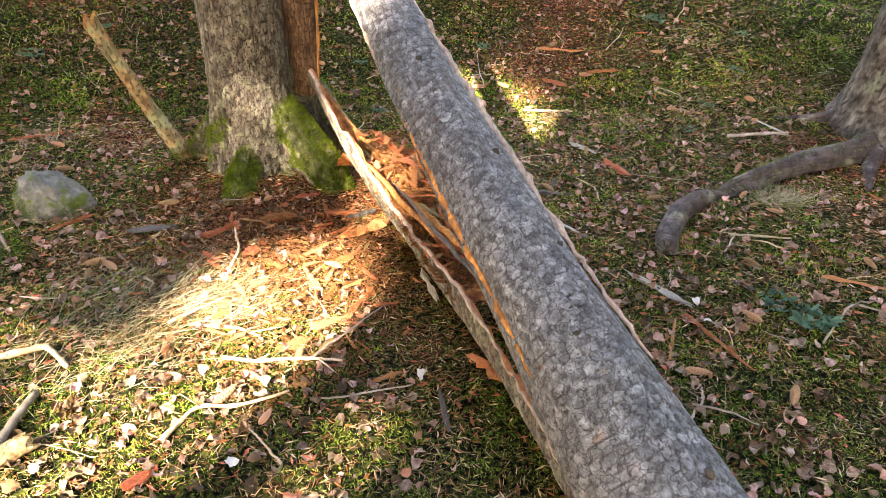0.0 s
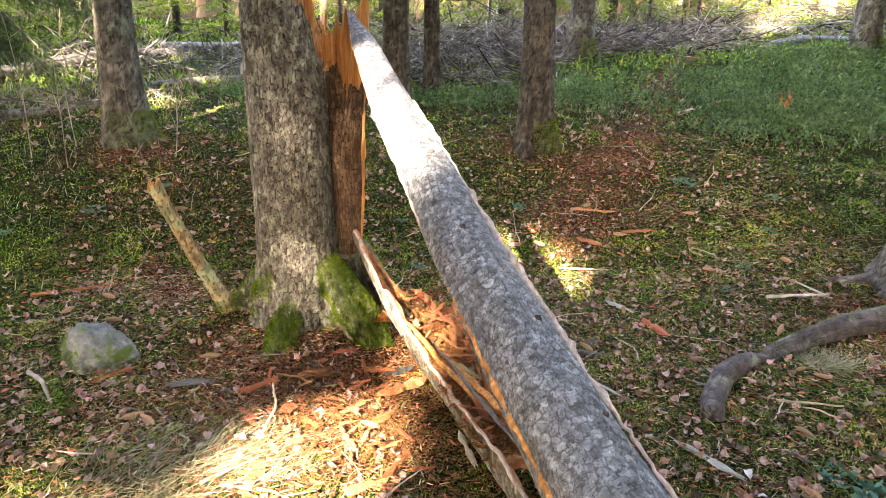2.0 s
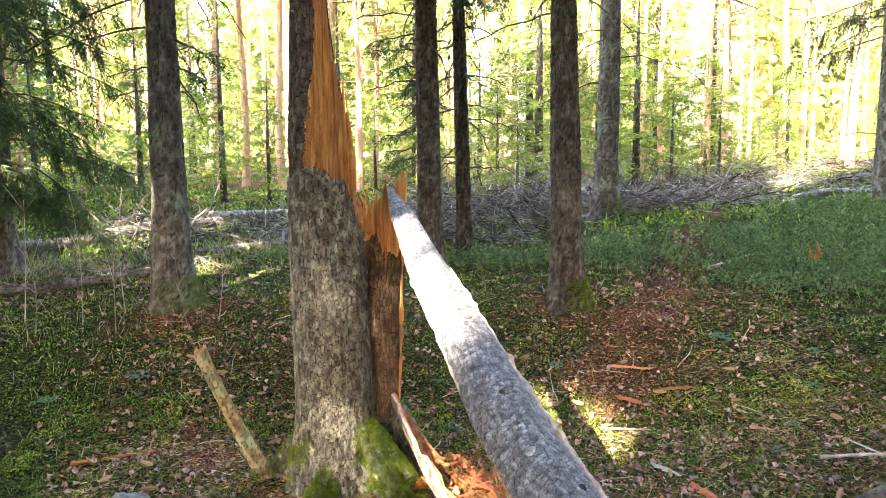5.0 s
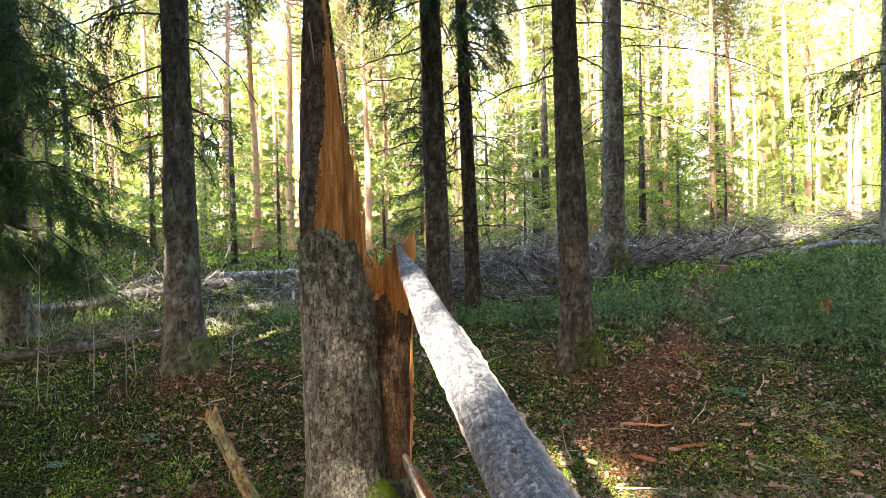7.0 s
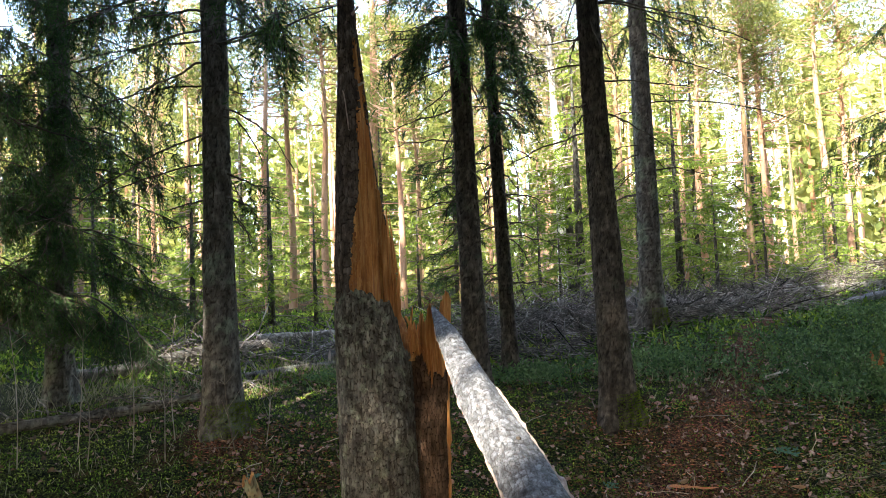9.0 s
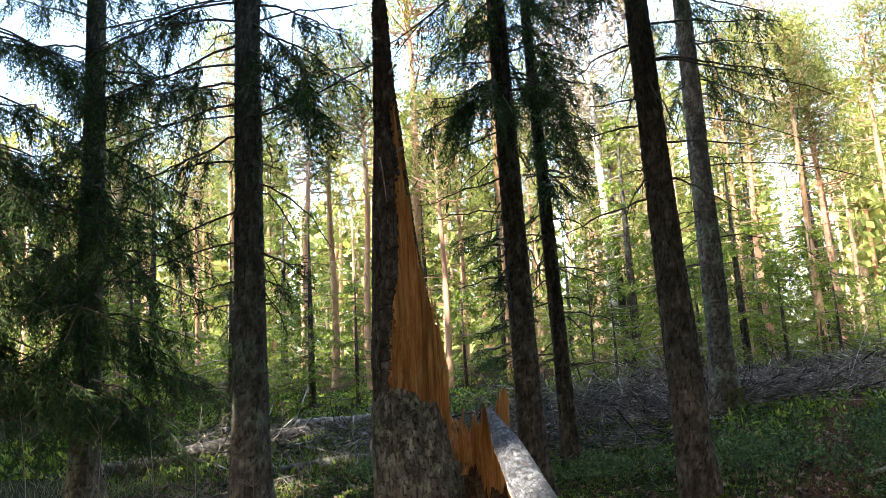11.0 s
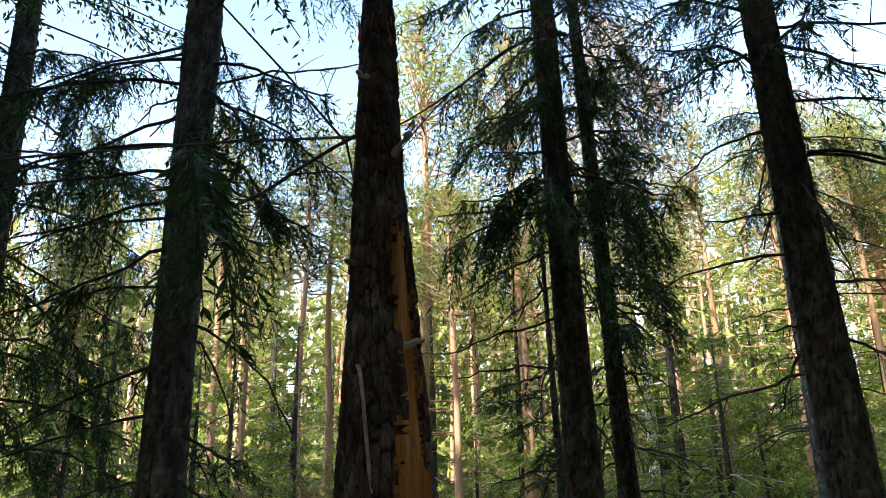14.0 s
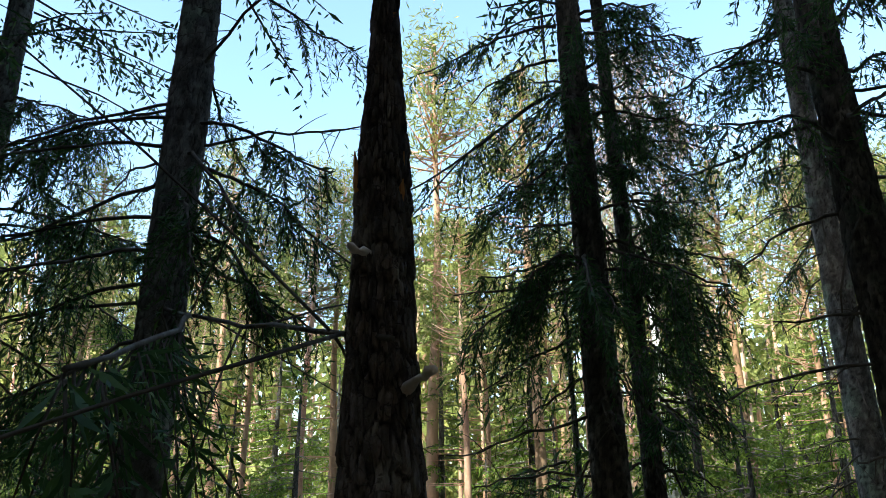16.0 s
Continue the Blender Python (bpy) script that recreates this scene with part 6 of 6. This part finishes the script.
made = 0
while made < 290:
    x, y = rng.uniform(-1.9, 2.6), rng.uniform(1.25, 4.2)
    if not off_the_log(x, y):
        continue
    s = rng.uniform(0.022, 0.048)
    lay(LEAVES[made % 10], "dead_leaf", x, y, (s, s, s), rng.uniform(0, 6.28), rng.normal() * 0.3, rng.normal() * 0.3 + (3.14 if rng.uniform() < 0.3 else 0), float(ground_z(x, y)) + 0.016,
        "dry brown curled leaf on the moss" if made % 5 in (1, 3) else "dry pinkish-brown birch leaf on the moss", "leaf", "dry leaves on the moss")
    made += 1


for a, (x, y) in enumerate(((-0.63, 2.39), (-0.336, 2.02), (-0.55, 2.1), (0.2, 1.98), (1.36, 2.33), (1.35, 2.2), (-0.4, 1.66), (-0.12, 2.27))):
    g = Geo()
    g.add(*leaf_arrays(np.random.default_rng(330 + a), 8, 5))
    lay(g.mesh("dead_leaf", LEAF_WHITE, True), "dead_leaf", x, y, (0.04, 0.04, 0.045), rng.uniform(0, 6.28), 0.3, 0.3, float(ground_z(x, y)) + 0.024, "bleached white leaf on the moss", "leaf", "dry leaves on the moss")


def leaf_carpet(count, mat, label):
    g = Geo()
    n = 0
    while n < count:
        x, y = rng.uniform(-3.8, 5), rng.uniform(1.2, 8.4)
        if rng.uniform() < 0.4:
            x, y = rng.uniform(-2.2, 3.2), rng.uniform(1.2, 6)
        if not off_the_log(x, y):
            continue
        s = rng.uniform(0.016, 0.05) * (1.0 if y < 6 else 1.25)
        v, f = leaf_arrays(rng)
        m = np.array(Euler((rng.normal() * 0.45, rng.normal() * 0.45, rng.uniform(0, 6.28))).to_matrix())
        g.add(v @ m.T * s + np.array([x, y, float(ground_z(x, y)) + 0.012]), f)
        n += 1
    tagged(new("leaf_litter", g.mesh("leaf_litter", mat, False)), label, "leaves", kind="stuff")


leaf_carpet(6800, LEAF, "scattered dry pinkish leaves over the forest floor")
leaf_carpet(4200, LEAF_BROWN, "scattered brown leaves over the forest floor")


def stick(pts, r, mat, label, forks=0):
    q = np.array([(x, y, float(ground_z(x, y)) + 0.012 + up) for x, y, up in pts])
    t = np.linspace(0, 1, 22)
    c = np.stack([np.interp(t, np.linspace(0, 1, len(q)), q[:, a]) for a in range(3)], 1)
    c[1:-1] = (c[:-2] + c[1:-1] + c[2:]) / 3
    c += np.cumsum(rng.normal(size=c.shape) * np.array([0.0018, 0.0018, 0.0006]), 0)
    g = Geo()
    add_tube(g, c, r * (1 - 0.45 * t) * (1 + 0.12 * rng.normal(size=22)), 7)
    for _ in range(forks):
        o = c[rng.integers(4, 18)]
        d = unit(c[-1] - c[0] + rng.normal(size=3) * np.array([0.5, 0.5, 0.1]))
        add_tube(g, o + d * np.linspace(0, 1, 4)[:, None] * rng.uniform(0.05, 0.14), [r * 0.5, r * 0.4, r * 0.3, r * 0.15], 5)
    tagged(new("stick", g.mesh("stick", mat)), label, "stick", "sticks on the ground")


for pts, r, mat, label, fk in (
        (((-0.57, 2.71, 0), (-0.53, 2.9, 0.02), (-0.58, 3.12, 0.03)), 0.008, TWIG_PALE, "bare pale stick on the litter", 0),
        (((-0.5, 2.19, 0.01), (-0.38, 2.13, 0.02), (-0.2, 2.13, 0.02), (-0.08, 2.1, 0.01)), 0.008, TWIG_PALE, "bent barkless branch in the sun", 2),
        (((-0.66, 2.42, 0.0), (-0.48, 2.38, 0.01), (-0.38, 2.3, 0.02)), 0.008, TWIG_PALE, "pale curved stick in the sun", 1),
        (((-0.64, 1.8, 0), (-0.55, 1.92, 0.02), (-0.42, 1.9, 0.02), (-0.25, 1.96, 0.01)), 0.0085, TWIG_PALE, "crooked pale stick on the moss", 1),
        (((-1.3, 2.27, 0.01), (-1.12, 2.27, 0.03), (-1.02, 2.16, 0.01)), 0.016, TWIG_PALE, "thick pale curved branch", 0),
        (((-0.19, 2.14, 0.02), (0.09, 2.43, 0.03)), 0.005, TWIG, "thin straight brown twig", 0), (((-0.74, 2.43, 0.01), (-0.54, 2.58, 0.02)), 0.007, TWIG_PALE, "pale straight twig on litter", 0),
        (((-1.18, 1.5, 0.0), (-1.12, 1.75, 0.02), (-1.1, 2.05, 0.02)), 0.02, TWIG, "dark branch lying in the grass", 1),
        (((-0.15, 1.93, 0.01), (0.15, 1.94, 0.02)), 0.004, TWIG, "thin brown twig on moss", 0), (((-1.75, 3.3, 0), (-1.62, 3.18, 0.02), (-1.52, 3.05, 0)), 0.012, TWIG, "curved dark branch by the stone", 0),
        (((-2.18, 4.26, 0), (-1.69, 4.42, 0.01)), 0.012, CHIP, "red stripped stick on litter", 0), (((1.75, 2.05, 0), (2.0, 2.25, 0.02), (2.25, 2.1, 0.0)), 0.005, TWIG, "thin bent twig on moss", 2),
        (((2.1, 2.0, 0), (2.3, 1.75, 0.01)), 0.006, TWIG_PALE, "pale twig on the moss", 0), (((1.75, 2.9, 0), (2.05, 2.78, 0.02)), 0.007, TWIG_PALE, "pale twig on the moss", 0),
        (((1.18, 4.64, 0), (1.48, 4.56, 0.01)), 0.009, TWIG_PALE, "pale stick on the path", 0), (((2.38, 4.06, 0.02), (2.75, 3.98, 0.04)), 0.012, TWIG, "branch against the roots", 2),
        (((2.94, 7.06, 0.02), (3.51, 7.35, 0.05)), 0.02, TWIG, "fallen branch across the path", 3)):
    stick(pts, r, mat, label, fk)
for a in range(150):
    x, y, az, ln = rng.uniform(-2.2, 3), rng.uniform(1.3, 6.5), rng.uniform(0, 6.28), rng.uniform(0.08, 0.35)
    if off_the_log(x, y) and off_the_log(x + math.cos(az) * ln, y + math.sin(az) * ln):
        stick(((x, y, 0.003), (x + math.cos(az) * ln * 0.5 + rng.normal() * 0.02, y + math.sin(az) * ln * 0.5, 0.012), (x + math.cos(az) * ln, y + math.sin(az) * ln, 0.003)), rng.uniform(0.0018, 0.005), TWIG if a % 3 else TWIG_PALE, "thin dry twig on the forest floor", a % 2)

# bare saplings
for x, y, h in ((-3.01, 5.51, 0.75), (-2.75, 5.73, 1.08), (-2.46, 5.66, 0.928), (-1.95, 5.83, 0.76), (-3.22, 5.76, 0.985), (-3.48, 5.38, 1.16), (-1.73, 5.96, 0.839), (-2.52, 6.01, 1.07)):
    ob = tagged(empty("bare_sapling"), "thin leafless sapling in the grass", "sapling", "bare saplings")
    g = Geo()
    z = float(ground_z(x, y))
    t = np.linspace(0, 1, 12)
    c = np.stack([x + 0.05 * np.sin(t * 3) * rng.normal() + 0.04 * t * rng.normal(), y + 0.03 * t, z + h * t], 1)
    add_tube(g, c, 0.0042 * (1 - 0.75 * t) + 0.0008, 5)
    part("stem", g.mesh("stem", TWIG), ob)
    for _ in range(7):
        g = Geo()
        o = c[rng.integers(3, 11)]
        d = unit(rng.normal(size=3) * np.array([1, 1, 0.3]) + np.array([0, 0, 1.0]))
        add_tube(g, o + d * np.linspace(0, 1, 3)[:, None] * rng.uniform(0.1, 0.3), [0.003, 0.0022, 0.001], 3)
        part("twig", g.mesh("twig", TWIG), ob)


# Woods out of view, added to block skylight; left open towards the sun.
def woods_around():
    gw, gn = Geo(), Geo()
    for _ in range(150):
        az = rng.uniform(0, 6.28)
        dist = rng.uniform(8, 22)
        x, y = dist * math.cos(az), 2 + dist * math.sin(az)
        if (y > 2 and abs(x) < 0.95 * y + 2.5) or (x * -0.546 + y * -0.838) > 0.2 * dist:
            continue
        z = float(ground_z(x, y))
        h = rng.uniform(14, 20)
        add_tube(gw, np.array([(x, y, z - 0.3), (x, y, z + h)]), [0.2, 0.03], 6)
        n = 650
        q = rng.uniform(0.1, 1, n)
        rr = 2.6 * (1.05 - q) ** 0.6 * np.sqrt(rng.uniform(0.03, 1, n))
        a = rng.uniform(0, 6.28, n)
        c = np.stack([x + rr * np.cos(a), y + rr * np.sin(a), z + h * q], 1)
        d = np.stack([np.cos(a), np.sin(a), np.full(n, -0.5)], 1) + rng.normal(size=(n, 3)) * 0.5
        shoots(gn, c, d, rng.uniform(0.6, 1.2, n), rng.uniform(0.15, 0.3, n), crossed=False)
    ob = tagged(empty("woods_around"), "unseen spruce wood added round the clearing to block skylight", "woods", kind="stuff")
    part("wood_trunks", gw.mesh("wood_trunks", BARK_FAR), ob)
    part("wood_crowns", gn.mesh("wood_crowns", NEEDLE, False), ob)


woods_around()


# ---- unseen spruces, added mostly on the sun's side, whose crowns shade the clearing ----
# openings carved in these crowns to set the sun flecks: place of the fleck on level ground, its half widths, and how
# much needle is left in it
GAPS = ((-0.29, 2.57, 0.31, 0.3, 0.0), (-0.44, 2.28, 0.34, 0.29, 0.02), (-0.52, 1.98, 0.46, 0.28, 0.04), (-0.55, 1.68, 0.48, 0.28, 0.05), (-1.02, 1.8, 0.22, 0.16, 0.03), (-1.34, 2.46, 0.1, 0.12, 0.05),
        (0.92, 4.39, 0.16, 0.32, 0.01), (1.08, 4.63, 0.2, 0.45, 0.01), (0.92, 4.86, 0.2, 0.39, 0.01), (1.2, 5.01, 0.17, 0.39, 0.01), (0.98, 3.95, 0.08, 0.3, 0.08), (-0.5, 3.75, 0.14, 0.16, 0.5),
        (0.0, 4.02, 0.15, 0.22, 0.3), (-0.1, 4.4, 0.16, 0.25, 0.6), (0.12, 3.8, 0.14, 0.2, 0.12), (0.1, 4.75, 0.12, 0.28, 0.7), (0.36, 5.15, 0.12, 0.28, 0.55), (0.31, 3.45, 0.19, 0.34, 0.05), (2.45, 7.94, 0.03, 0.21, 0.3),
        (-1.9, 8.35, 0.98, 0.45, 0.1), (-1.98, 9.83, 0.82, 0.57, 0.0), (-2.14, 10.81, 0.82, 0.82, 0.04), (-2.63, 9.75, 0.9, 0.66, 0.04), (-2.72, 11.55, 0.74, 0.57, 0.05))


def shade_spruces():
    across = np.array([0.838, -0.546])
    back = np.array([-0.546, -0.838])
    spots = []
    for a in range(14):
        q = -14 + a * 1.55 + rng.normal() * 0.3
        dist = 8.5 + rng.uniform(0, 4.5)
        spots.append((*(back * dist + across * q), 0.687 * (dist + (15.0 if -8 < q < -1.8 else 10.5)) + rng.uniform(-0.6, 0.4), 0.14))
    # more unseen spruces, added to cut the skylight on the near trunks
    for x, y in ((-4.5, -1.6), (3.6, -1.8), (0.4, -4.2), (5.6, 1.8), (-5.2, 2.4), (-7.2, 4.6), (6.6, 5.2), (-1.6, -3.2), (2.0, -5.5), (9.0, 2.2), (10.5, 7.5), (8.0, -2.5), (5.4, -1.2), (7.6, 1.0)):
        spots.append((x, y, 17.0, 0.27))
    for x, y, h, low in spots:
        tree = empty("shade_spruce")
        tagged(tree, "unseen tall spruce added to shade the clearing", "tree", "spruces behind the clearing")
        g = Geo()
        z0 = float(ground_z(x, y))
        add_tube(g, np.array([(x, y, z0 - 0.2), (x, y, h * 0.5), (x, y, h)]), [0.22, 0.15, 0.03], 10)
        part("trunk", g.mesh("trunk", BARK_FAR), tree)
        n = 6000
        z = z0 + h * (low + (1 - low) * rng.uniform(0, 1, n))
        rr = (0.5 + 2.6 * np.maximum(1 - z / (h + 0.5), 0.0) ** 0.6) * np.sqrt(rng.uniform(0.02, 1, n))
        az = rng.uniform(0, 6.28, n)
        c = np.stack([x + rr * np.cos(az), y + rr * np.sin(az), z - 0.15 * rr], 1)
        d = unit(np.stack([np.cos(az), np.sin(az), np.full(n, -0.5)], 1) + rng.normal(size=(n, 3)) * 0.5)
        ln, wd = rng.uniform(0.3, 0.55, n), rng.uniform(0.10, 0.18, n)
        c = c - d * 0.2
        left = np.ones(n)
        for q in (0.0, 0.25, 0.5, 0.75, 1.0):
            e = c + d * (ln * q)[:, None]
            gx, gy = e[:, 0] - SUN.x / SUN.z * e[:, 2], e[:, 1] - SUN.y / SUN.z * e[:, 2]
            for px, py, rx, ry, thin in GAPS:
                far = ((gx - px) / (rx + 0.08)) ** 2 + ((gy - py) / (ry + 0.10)) ** 2
                left = np.minimum(left, np.where(far < 1, thin + 0.08 * far ** 2, 1))
        keep = left > rng.uniform(0, 1, n)
        wd = np.where(left < 1, wd * 0.5, wd)
        g = Geo()
        shoots(g, c[keep], d[keep], ln[keep], wd[keep], crossed=False)
        part("crown", g.mesh("crown", NEEDLE, False), tree)


shade_spruces()
